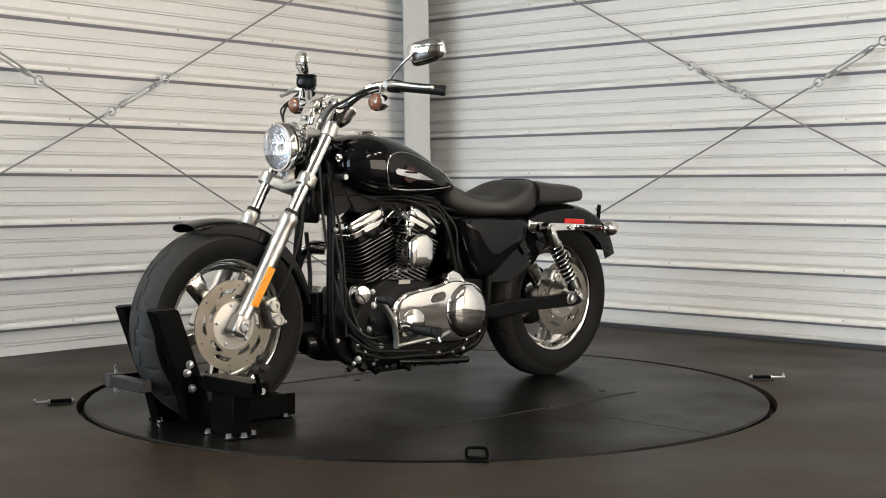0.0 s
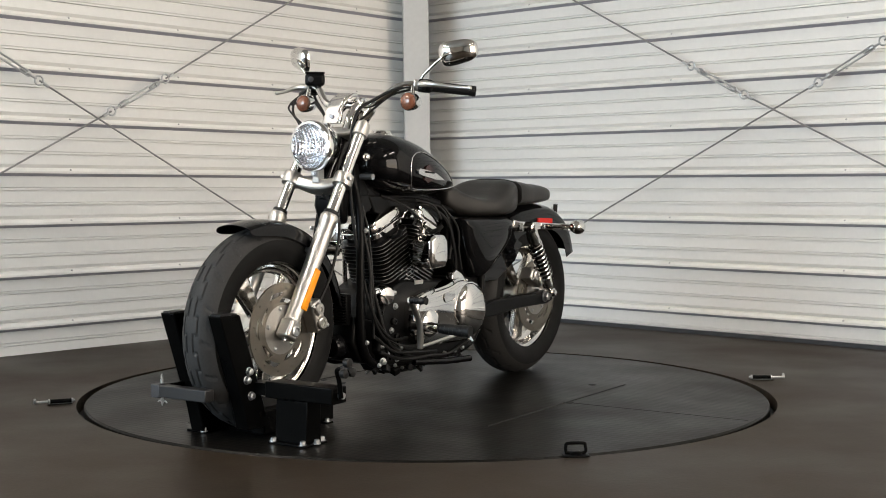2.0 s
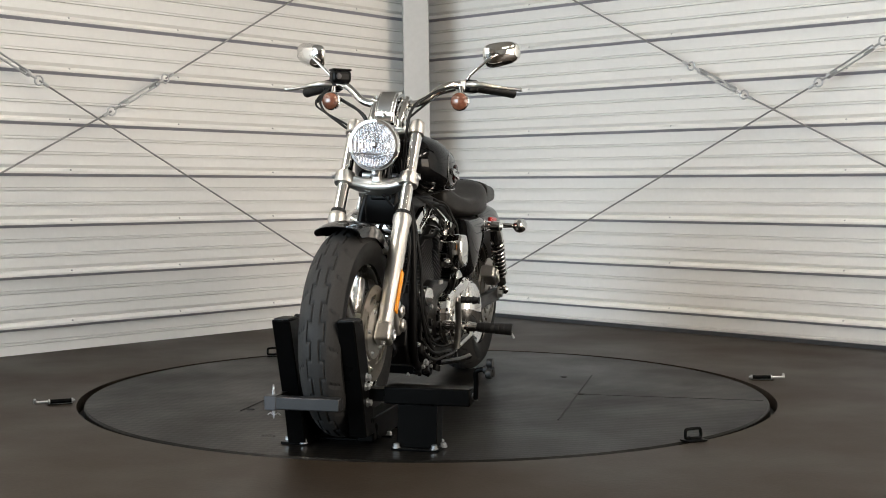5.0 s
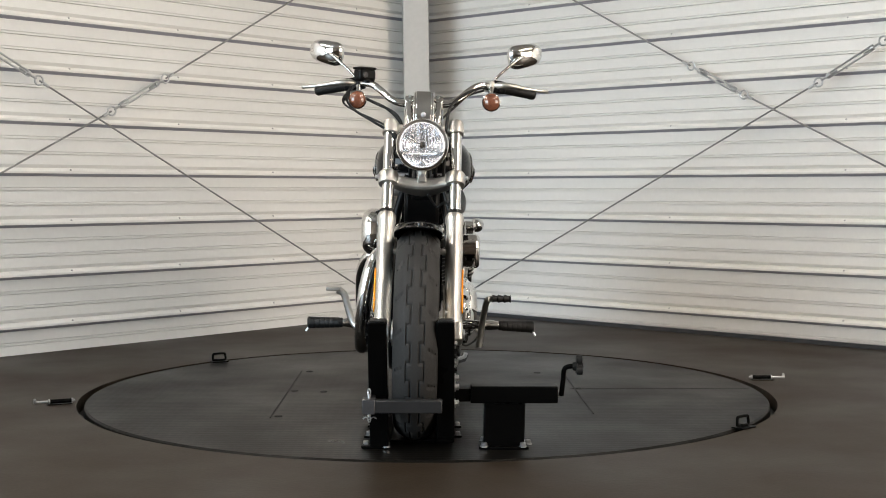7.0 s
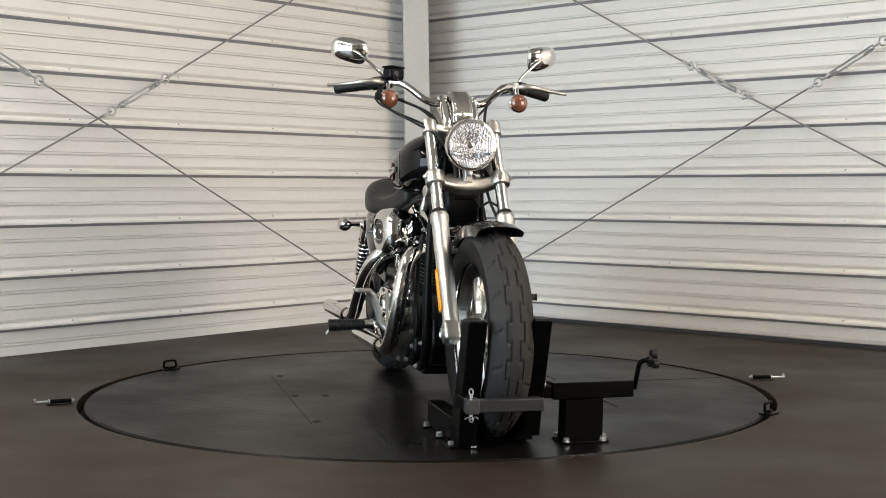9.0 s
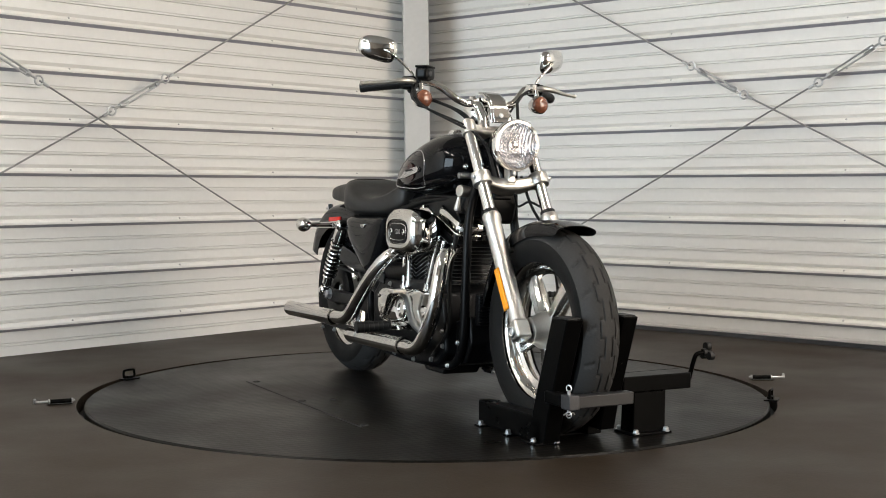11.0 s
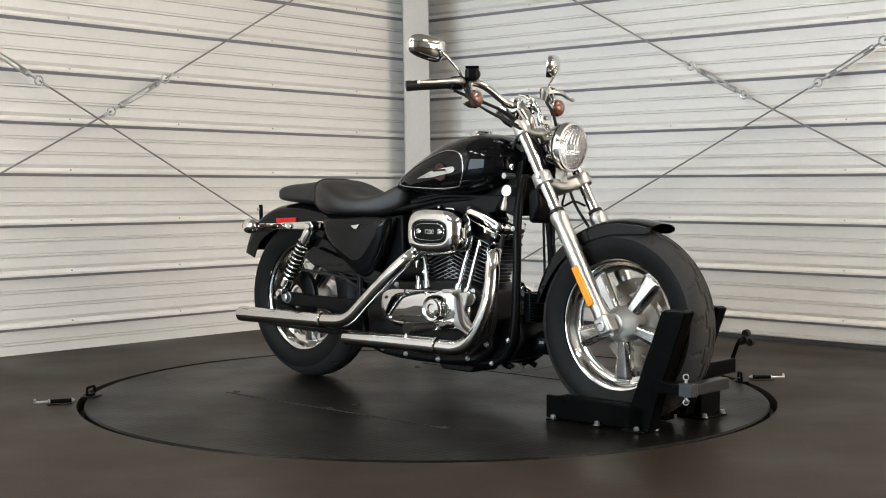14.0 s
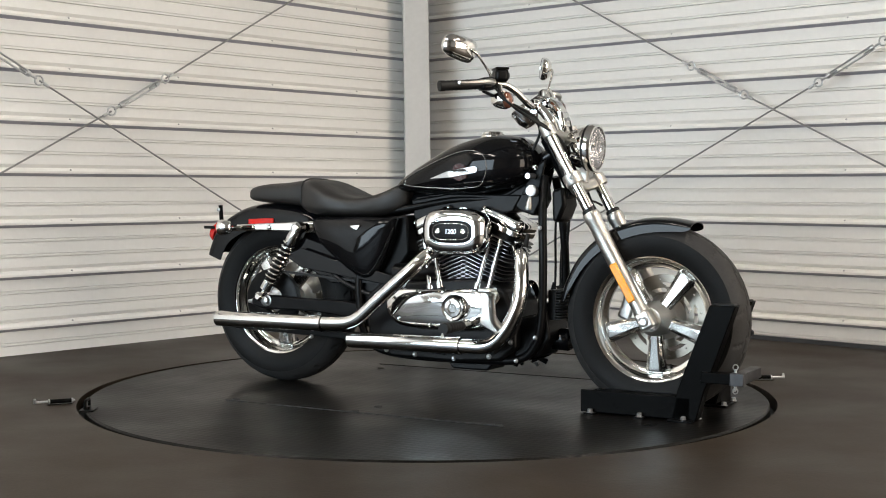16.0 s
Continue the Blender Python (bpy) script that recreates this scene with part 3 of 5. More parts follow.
for s in (1, -1):
    g0, g1 = Vector((0.222, s * 0.262, 1.1067)), Vector((0.130, s * 0.375, 1.094))
    ax = (g1 - g0).normalized()
    L = (g1 - g0).length
    prof = [(0.0126, 0.0), (0.019, 0.0)]
    for k in range(9):
        prof += [(0.0165, 0.012 + k * (L - 0.02) / 9), (0.0178, 0.016 + k * (L - 0.02) / 9)]
    prof += [(0.0185, L - 0.006), (0.018, L + 0.002), (0, L + 0.003)]
    part("grip", lathe(B(), prof, g0, ax, 20), M_RUBBER, bar, "black rubber grip")
    bm = B()
    m = frame_on(ax).to_4x4()
    m.translation = Vector((0.240, s * 0.245, 1.108))
    box(bm, 0, 0, 0, 0.050, 0.044, 0.050, m)
    part("switch_housing", bm, M_SATIN, bar, bevel=0.010, segs=3)
    bm = B()
    for k, (dx, dz) in enumerate(((-0.018, 0.012), (-0.018, -0.010))):
        box(bm, -0.027, dz, -0.006, 0.008, 0.014, 0.014, m)
    part("switch_button", bm, M_SATIN, bar, bevel=0.002)
    # lever
    lv = [(0.252, s * 0.232, 1.112), (0.272, s * 0.262, 1.113), (0.272, s * 0.30, 1.110), (0.252, s * 0.345, 1.104), (0.237, s * 0.385, 1.100), (0.229, s * 0.414, 1.098)]
    pts = smooth_path(lv, 5)
    n = len(pts)
    part("lever", tube(B(), pts, [0.013 - 0.007 * min(1, k / (n * 0.7)) for k in range(n)], 12), M_ALU, bar, "polished control lever")
    part("lever_tip", lathe(B(), [(0, -0.008), (0.006, -0.006), (0.008, 0), (0.006, 0.006), (0, 0.008)], (0.229, s * 0.416, 1.098), (0, 1, 0), 14), M_ALU, bar)
    bm = B()
    m2 = m.copy()
    m2.translation = Vector((0.255, s * 0.222, 1.110))
    box(bm, 0, 0, 0, 0.038, 0.036, 0.026, m2)
    part("lever_clamp", bm, M_ALU if s > 0 else M_SATIN, bar, bevel=0.006)
    # mirror
    st = smooth_path([(0.252, s * 0.240, 1.118), (0.253, s * 0.242, 1.136), (0.250, s * 0.262, 1.158), (0.240, s * 0.305, 1.196), (0.228, s * 0.325, 1.212), (0.205, s * 0.341, 1.221)], 6)
    mir = part("mirror_stem", tube(B(), st, 0.0048, 10), M_CHROME, bar, "thin chrome mirror stem")
    rings = []
    for d, k in ((0.024, 0.25), (0.021, 0.55), (0.013, 0.82), (0.003, 0.97), (-0.006, 1.0), (-0.014, 0.98), (-0.0145, 0.90), (-0.011, 0.88)):
        ring = []
        for j in range(28):
            a = 2 * math.pi * j / 28
            c, q = math.cos(a), math.sin(a)
            yy = 0.067 * k * math.copysign(abs(c) ** 0.62, c)
            zz = 0.041 * k * math.copysign(abs(q) ** 0.66, q) * (1 - 0.16 * c)
            ring.append(Vector((d, s * yy, zz)))
        rings.append(ring)
    head = part("mirror_head", loft(B(), rings), M_CHROME, mir, "chrome teardrop mirror head")
    head.matrix_basis = pose(0.190, s * 0.345, 1.222, s * 13, 8, s * 30)
    gl = part("mirror_glass", loft(B(), [[(p.x - 0.0005, p.y * 0.98, p.z * 0.98) for p in rings[-1]], [(p.x - 0.0025, p.y * 0.98, p.z * 0.98) for p in rings[-1]]]), M_MIRROR, head)
    # front turn signal
    c = Vector((0.300, s * 0.226, 1.053))
    sg = part("front_signal", lathe(B(), [(0, -0.048), (0.012, -0.046), (0.024, -0.034), (0.030, -0.014), (0.0315, 0.0), (0.0315, 0.006), (0.029, 0.008)], c, (1, 0, 0), 30), M_CHROME, bar, "chrome bullet turn signal with amber lens")
    part("signal_lens", lathe(B(), [(0.029, 0.007), (0.028, 0.016), (0.020, 0.024), (0.010, 0.027), (0, 0.028)], c, (1, 0, 0), 30), M_SMOKE, sg)
    part("signal_stalk", tube(B(), [(0.285, s * 0.226, 1.080), (0.280, s * 0.224, 1.105)], 0.008, 12), M_CHROME, sg)
m = pose(0.272, -0.205, 1.138, 0, 0, 40)
res = part("brake_reservoir", box(B(), 0, 0, 0, 0.048, 0.070, 0.046, m), M_SATIN, bar, "black front brake reservoir", bevel=0.014, segs=4)
part("reservoir_lid", box(B(), 0, 0, 0.023, 0.047, 0.069, 0.008, m), M_SATIN, res, bevel=0.0038, segs=3)
part("sight_glass", lathe(B(), [(0.010, 0.0), (0.010, 0.003), (0.007, 0.004), (0, 0.004)], m @ Vector((0.024, -0.015, 0)), m.to_3x3() @ Vector((1, 0, 0)), 16), M_GREYSTEEL, res)


def cable(name, pts, r=0.0045, parent=None, mat=None):
    return part(name, tube(B(), smooth_path(pts, 7), r, 8), mat or M_RUBBER, parent or bike)


cable("brake_hose", [(0.275, -0.235, 1.105), (0.31, -0.262, 1.062), (0.352, -0.235, 1.018), (0.40, -0.165, 0.975), (0.445, -0.095, 0.93), (0.465, -0.045, 0.86)], 0.0044)
cable("brake_hose", [(0.268, -0.250, 1.100), (0.33, -0.272, 1.045), (0.365, -0.225, 1.01), (0.42, -0.12, 0.96), (0.45, -0.06, 0.90)], 0.0036)
cable("brake_hose", [(0.47, 0.06, 0.80), (0.50, 0.085, 0.70), (0.545, 0.125, 0.60), (0.590, 0.128, 0.48), (0.627, 0.118, 0.405)], 0.005)
cable("clutch_cable", [(0.255, 0.225, 1.10), (0.295, 0.180, 1.10), (0.345, 0.115, 1.06), (0.395, 0.085, 1.02), (0.42, 0.075, 0.94), (0.42, 0.07, 0.80), (0.405, 0.085, 0.60), (0.36, 0.12, 0.36), (0.27, 0.135, 0.25), (0.17, 0.14, 0.24)], 0.0055)
for q0, q1 in (((0.298, -0.255, 1.075), (0.318, -0.262, 1.052)), ((0.300, -0.266, 1.068), (0.322, -0.271, 1.050))):
    part("hose_ferrule", tube(B(), [q0, q1], 0.0068, 10), M_RUBBER, bike)
cable("throttle_cable", [(0.225, -0.245, 1.085), (0.265, -0.20, 1.06), (0.33, -0.12, 1.02), (0.36, -0.07, 0.965), (0.33, -0.05, 0.90), (0.26, -0.08, 0.76)], 0.005)
cable("throttle_cable", [(0.24, -0.25, 1.08), (0.30, -0.17, 1.045), (0.355, -0.09, 1.0), (0.375, -0.06, 0.93)], 0.005)
cable("wiring_loom", [(0.262, 0.20, 1.095), (0.30, 0.15, 1.075), (0.33, 0.10, 1.03), (0.36, 0.05, 0.98)], 0.004)
cable("wiring_loom", [(0.50, 0.02, 0.74), (0.47, 0.05, 0.70), (0.50, 0.075, 0.715), (0.53, 0.10, 0.70)], 0.004)


# tank
def smooth4(rows, steps):
    """Catmull-Rom through rows of numbers."""
    r = [np.array(q, float) for q in rows]
    r = [2 * r[0] - r[1], *r, 2 * r[-1] - r[-2]]
    out = []
    for i in range(1, len(r) - 2):
        a, b, c, d = r[i - 1:i + 3]
        for k in range(steps):
            t = k / steps
            out.append(0.5 * (2 * b + (c - a) * t + (2 * a - 5 * b + 4 * c - d) * t * t + (3 * b - 3 * c + d - a) * t ** 3))
    out.append(r[-2])
    return out


TANK = [(-0.235, 0.772, 0.750, 0.030), (-0.21, 0.792, 0.744, 0.068), (-0.16, 0.823, 0.740, 0.100), (-0.08, 0.866, 0.736, 0.133), (0.02, 0.914, 0.734, 0.158), (0.11, 0.940, 0.736, 0.169),
        (0.19, 0.950, 0.744, 0.168), (0.26, 0.941, 0.760, 0.152), (0.31, 0.915, 0.785, 0.122), (0.338, 0.882, 0.815, 0.078), (0.346, 0.862, 0.835, 0.03)]


def tank_point(row, a, out=0.0):
    x, zt, zb, w = row
    c, q = math.cos(a), math.sin(a)
    mid = zb + (zt - zb) * 0.42
    y = (w + out) * math.copysign(abs(c) ** 0.82, c)
    z = mid + ((zt - mid) * abs(q) ** 0.86 if q > 0 else -(mid - zb) * abs(q) ** 0.62)
    return Vector((x, y, z))


rows = smooth4(TANK, 5)
tank = part("fuel_tank", loft(B(), [[tank_point(r, 2 * math.pi * k / 48) for k in range(48)] for r in rows]), M_BLACK, bike, "gloss black teardrop fuel tank")


def on_tank(x, z, s, out=0.0015):
    """The tank's flank at x and height z."""
    lo = [r for r in rows if r[0] <= x][-1]
    hi = [r for r in rows if r[0] >= x][0]
    t = 0 if hi[0] == lo[0] else (x - lo[0]) / (hi[0] - lo[0])
    r = lo + (hi - lo) * t
    mid = r[2] + (r[1] - r[2]) * 0.42
    if z >= mid:
        q = min(1, (z - mid) / (r[1] - mid)) ** (1 / 0.86)
    else:
        q = min(1, (mid - z) / (mid - r[2])) ** (1 / 0.62)
    y = (r[3] + out) * math.sqrt(max(0, 1 - q * q)) ** 0.82
    return Vector((x, s * (y + out), z))


for s in (1, -1):
    lp = smooth_path([(-0.16, 0, 0.790), (-0.09, 0, 0.822), (0.0, 0, 0.856), (0.09, 0, 0.884), (0.15, 0, 0.886), (0.190, 0, 0.868), (0.203, 0, 0.83), (0.192, 0, 0.790), (0.162, 0, 0.764), (0.09, 0, 0.756), (0.0, 0, 0.757), (-0.10, 0, 0.762), (-0.165, 0, 0.770)], 4)
    part("pinstripe", tube(B(), [on_tank(p.x, p.z, s, 0.0008) for p in lp], 0.0016, 6, closed=True), M_SILVER, tank, "thin silver pinstripe")
    # a plain winged badge
    wing = [(-0.028, 0.790), (0.062, 0.794), (0.100, 0.800), (0.150, 0.808), (0.166, 0.812), (0.172, 0.822), (0.164, 0.831), (0.12, 0.826), (0.088, 0.822), (0.05, 0.815)]
    bm = B()
    a = [bm.verts.new(on_tank(x, z, s, 0.004)) for x, z in wing]
    b = [bm.verts.new(on_tank(x, z, s, -0.002)) for x, z in wing]
    bm.faces.new(a)
    for k in range(len(a)):
        bm.faces.new((a[k], b[k], b[(k + 1) % len(a)], a[(k + 1) % len(a)]))
    bdg = part("tank_badge", bm, M_SILVER, tank, "silver winged badge", smooth=False)
    shield = [(0.072, 0.790), (0.098, 0.781), (0.126, 0.792), (0.132, 0.816), (0.118, 0.838), (0.098, 0.845), (0.078, 0.836), (0.068, 0.814)]
    bm = B()
    a = [bm.verts.new(on_tank(x, z, s, 0.0028)) for x, z in shield]
    b = [bm.verts.new(on_tank(x, z, s, -0.002)) for x, z in shield]
    bm.faces.new(a)
    for k in range(len(a)):
        bm.faces.new((a[k], b[k], b[(k + 1) % len(a)], a[(k + 1) % len(a)]))
    part("badge_shield", bm, M_BADGE, bdg, "dark red and black shield")
    bm = B()
    for x0, x1, z0 in ((0.070, 0.128, 0.8135),):
        q = [on_tank(x0, z0, s, 0.0052), on_tank(x1, z0 + 0.003, s, 0.0052), on_tank(x1, z0 + 0.009, s, 0.0052), on_tank(x0, z0 + 0.006, s, 0.0052)]
        bm.faces.new([bm.verts.new(p) for p in q])
    part("badge_bars", bm, M_SATIN, bdg, smooth=False)
cap = part("fuel_cap", lathe(B(), [(0.043, -0.006), (0.043, 0.0), (0.040, 0.004), (0.037, 0.005), (0.036, 0.010), (0.030, 0.014), (0.012, 0.017), (0, 0.0175)], (0.148, -0.005, 0.948), (-0.02, 0, 1), 36), M_CHROME, tank, "chrome fuel cap")
part("tank_mount", tube(B(), [(0.33, -0.10, 0.80), (0.33, 0.10, 0.80)], 0.010, 12), M_ZINC, bike)

# seat: a rider's dish and a pillion pad
SEAT = [(-0.612, 0.795, 0.672, 0.118), (-0.585, 0.800, 0.660, 0.134), (-0.545, 0.790, 0.654, 0.150), (-0.49, 0.766, 0.651, 0.160), (-0.42, 0.738, 0.650, 0.155), (-0.35, 0.731, 0.650, 0.132), (-0.28, 0.750, 0.652, 0.104),
        (-0.22, 0.778, 0.668, 0.083), (-0.185, 0.785, 0.695, 0.066), (-0.175, 0.770, 0.73, 0.045)]
PAD = [(-0.902, 0.742, 0.728, 0.035), (-0.893, 0.756, 0.715, 0.070), (-0.865, 0.768, 0.706, 0.090), (-0.80, 0.777, 0.700, 0.102), (-0.71, 0.782, 0.694, 0.110), (-0.64, 0.790, 0.690, 0.117), (-0.590, 0.793, 0.690, 0.117)]


def cushion(rows, dish):
    rings = []
    for x, zt, zb, w in smooth4(rows, 5):
        ring = []
        for k in range(36):
            a = 2 * math.pi * k / 36
            c, q = math.cos(a), math.sin(a)
            y = w * math.copysign(abs(c) ** 0.55, c)
            m = zb + (zt - zb) * 0.45
            z = m + (zt - m) * abs(q) ** 0.6 if q > 0 else m - (m - zb) * abs(q) ** 0.5
            if q > 0:
                z -= dish * (1 - (y / w) ** 2) * 0.5
            ring.append((x, y, z))
        rings.append(ring)
    return loft(B(), rings)


seat = part("seat", cushion(SEAT, 0.016), M_LEATHER, bike, "black vinyl rider seat")
pad = part("pillion_pad", cushion(PAD, 0.0), M_LEATHER, bike, "black vinyl pillion pad")
ring = []
for k in range(29):
    a = math.pi * (k / 28 * 1.1 - 0.05)
    c, q = math.cos(a), math.sin(a)
    ring.append((-0.611, 0.119 * math.copysign(abs(c) ** 0.55, c), 0.735 + (0.0600 * abs(q) ** 0.6 if q > 0 else -0.04)))
part("piping", tube(B(), ring, 0.0028, 6), M_RUBBER, seat)


# fenders
def fender(outline, half, lip, crown, thick=0.003):
    """A guard whose section is a rounded U, along an outline in the x, z plane."""
    pts = smooth_path([(x, 0, z) for x, z in outline], 6)
    rings = []
    for i, p in enumerate(pts):
        d = (pts[min(i + 1, len(pts) - 1)] - pts[max(i - 1, 0)]).normalized()
        n = Vector((d.z, 0, -d.x))
        t = i / (len(pts) - 1)
        deep = lip(t)
        sec = []
        for k in range(17):
            u = -1 + k / 8
            if abs(u) > 0.8:
                y, e = half * math.copysign(1, u), crown + (abs(u) - 0.8) / 0.2 * deep
            else:
                a = u / 0.8
                y, e = half * math.sin(a * math.pi / 2), crown * (1 - math.cos(a * math.pi / 2))
            sec.append((y, e))
        outer = [p + n * e + Vector((0, y, 0)) for y, e in sec]
        inner = [p + n * (e + (thick if abs(y) < half * 0.97 else 0)) + Vector((0, y * (1 - thick / half), 0)) for y, e in sec]
        rings.append(outer + inner[::-1])
    return loft(B(), rings)


a0 = [(AXLE_F.x + r * math.cos(radians(a)), AXLE_F.z + r * math.sin(radians(a))) for a, r in ((171, 0.340), (160, 0.340), (145, 0.340), (130, 0.340), (115, 0.340), (100, 0.341), (89, 0.343), (79, 0.347), (71, 0.352), (67, 0.356))]
part("front_fender", fender(a0, 0.071, lambda t: 0.004 + 0.030 * math.sin(math.pi * min(1, max(0, t))) ** 0.7, 0.020), M_BLACK, bike, "gloss black front fender")
rf = [(-0.46, 0.585), (-0.52, 0.640), (-0.60, 0.680), (-0.70, 0.697), (-0.80, 0.702), (-0.91, 0.690), (-1.0, 0.650), (-1.058, 0.600), (-1.088, 0.548), (-1.106, 0.500)]
rear_fender = part("rear_fender", fender(rf[::-1], 0.094, lambda t: 0.055 + 0.03 * t, 0.035), M_BLACK, bike, "gloss black rear fender")
for s in (1, -1):
    part("fender_reflector", box(B(), -0.795, s * 0.097, 0.655, 0.120, 0.008, 0.024, pose(0, 0, 0, 0, -2, 0)), M_RED, rear_fender, "red side reflector", bevel=0.003)
    strut = plate(B(), [(-0.525, 0.640), (-0.56, 0.632), (-0.80, 0.620), (-0.965, 0.612), (-0.985, 0.600), (-0.965, 0.588), (-0.80, 0.592), (-0.62, 0.590), (-0.545, 0.588), (-0.522, 0.605)], s * 0.104, s * 0.122)
    st = part("fender_strut", strut, M_CHROME, bike, "chrome fender strut", bevel=0.005)
    part("strut_bolt", bolt(B(), (-0.76, s * 0.122, 0.606), (0, s, 0), 0.008, 0.007), M_CHROME, st)
    sg = part("rear_signal", lathe(B(), [(0, -0.040), (0.012, -0.038), (0.024, -0.026), (0.030, -0.006), (0.031, 0.010), (0.029, 0.016)], (-0.925, s * 0.193, 0.603), (-1, 0, 0), 28), M_CHROME, bike, "chrome bullet turn signal")
    part("signal_lens", lathe(B(), [(0.029, 0.015), (0.025, 0.024), (0.012, 0.029), (0, 0.030)], (-0.925, s * 0.193, 0.603), (-1, 0, 0), 28), M_RED, sg)
    part("signal_stalk", tube(B(), [(-0.925, s * 0.115, 0.603), (-0.925, s * 0.175, 0.603)], [0.012, 0.009], 14), M_CHROME, sg)
tail = part("tail_light", lathe(B(), [(0.040, 0), (0.040, 0.012), (0.032, 0.028), (0.012, 0.036), (0, 0.037)], (-1.098, 0, 0.575), (-0.9, 0, 0.35), 28), M_RED, bike, "red round tail light")
plt = part("plate_bracket", tube(B(), [(-1.085, -0.005, 0.61), (-1.092, -0.005, 0.690)], 0.011, 4), M_SATIN, bike, "upright black plate bracket")
part("bracket_foot", box(B(), -1.115, -0.005, 0.600, 0.055, 0.09, 0.012), M_SATIN, bike, bevel=0.003)
part("bracket_bolt", bolt(B(), (-1.092, -0.017, 0.672), (0, -1, 0), 0.006, 0.006), M_ZINC, plt)

# shocks
for s in (1, -1):
    t0, t1 = Vector((-0.600, s * 0.152, 0.607)), Vector((-0.775, s * 0.150, 0.338))
    ax = (t1 - t0).normalized()
    L = (t1 - t0).length
    f3 = frame_on(ax)
    sh = part("shock_absorber", lathe(B(), [(0.0, 0.0), (0.020, 0.005), (0.024, 0.02), (0.026, 0.045), (0.024, 0.075), (0.016, 0.08), (0.016, L - 0.075), (0.022, L - 0.072), (0.022, L - 0.035), (0.010, L - 0.02), (0.010, L)], t0, ax, 24), M_CHROME, bike, "chrome coil-over shock absorber")
    part("damper", tube(B(), [t0 + ax * 0.079, t1 - ax * 0.074], 0.021, 16), M_SATIN, sh)
    turns, pts = 9, []
    for k in range(turns * 12 + 1):
        a = 2 * math.pi * k / 12
        pts.append(t0 + f3 @ Vector((0.0255 * math.cos(a), 0.0255 * math.sin(a), 0.07 + (L - 0.145) * k / (turns * 12))))
    part("spring", tube(B(), pts, 0.0045, 6), M_CHROME, sh)
    for q, r in ((t0, 0.022), (t1, 0.018)):
        part("shock_eye", lathe(B(), [(0, -0.02), (r, -0.018), (r, 0.018), (r * 0.7, 0.022), (r * 0.55, 0.028), (0, 0.028)], q, (0, s, 0), 24), M_CHROME, sh)
    # swingarm
    arm = plate(B(), [(-0.27, 0.318), (-0.40, 0.335), (-0.60, 0.338), (-0.80, 0.345), (-0.83, 0.330), (-0.83, 0.300), (-0.78, 0.290), (-0.55, 0.288), (-0.35, 0.270), (-0.27, 0.275)], s * 0.108, s * 0.136)
    sw = part("swingarm", arm, M_SATIN, bike, "satin black swingarm", bevel=0.006)
    part("axle_nut", bolt(B(), (-0.7595, s * 0.136, 0.322), (0, s, 0), 0.017, 0.018), M_ZINC, sw)
    part("axle_adjuster", bolt(B(), (-0.835, s * 0.122, 0.315), (-1, 0, 0), 0.007, 0.02), M_ZINC, sw)


# ---- engine ----
VEE = Vector((0.075, 0, 0.315))


def rounded(w, d, r, n=4):
    """The outline of a rounded rectangle, w by d."""
    out = []
    for cx, cy, a0 in ((w / 2 - r, d / 2 - r, 0), (-w / 2 + r, d / 2 - r, 90), (-w / 2 + r, -d / 2 + r, 180), (w / 2 - r, -d / 2 + r, 270)):
        for k in range(n + 1):
            a = radians(a0 + 90 * k / n)
            out.append((cx + r * math.cos(a), cy + r * math.sin(a)))
    return out


def slab(bm, outline, z0, z1, m=None, sink=0.0):
    """A flat slab from an outline in x, y between two heights."""
    m = m or Matrix()
    rings = [[m @ Vector((x, y, z)) for x, y in outline] for z in (z0, z1)]
    return loft(bm, rings)


def fin_mesh(w, d):
    bm = B()
    o = rounded(w, d, 0.034, 5)
    loft(bm, [[(x * k, y * k, z) for x, y in o] for k, z in ((0.985, -0.0018), (1.0, -0.0012), (1.0, 0.0012), (0.985, 0.0018))])
    bm.normal_update()
    for f in bm.faces:
        f.material_index = 1 if abs(f.normal.z) < 0.5 and len(f.verts) == 4 else 0
    return bm


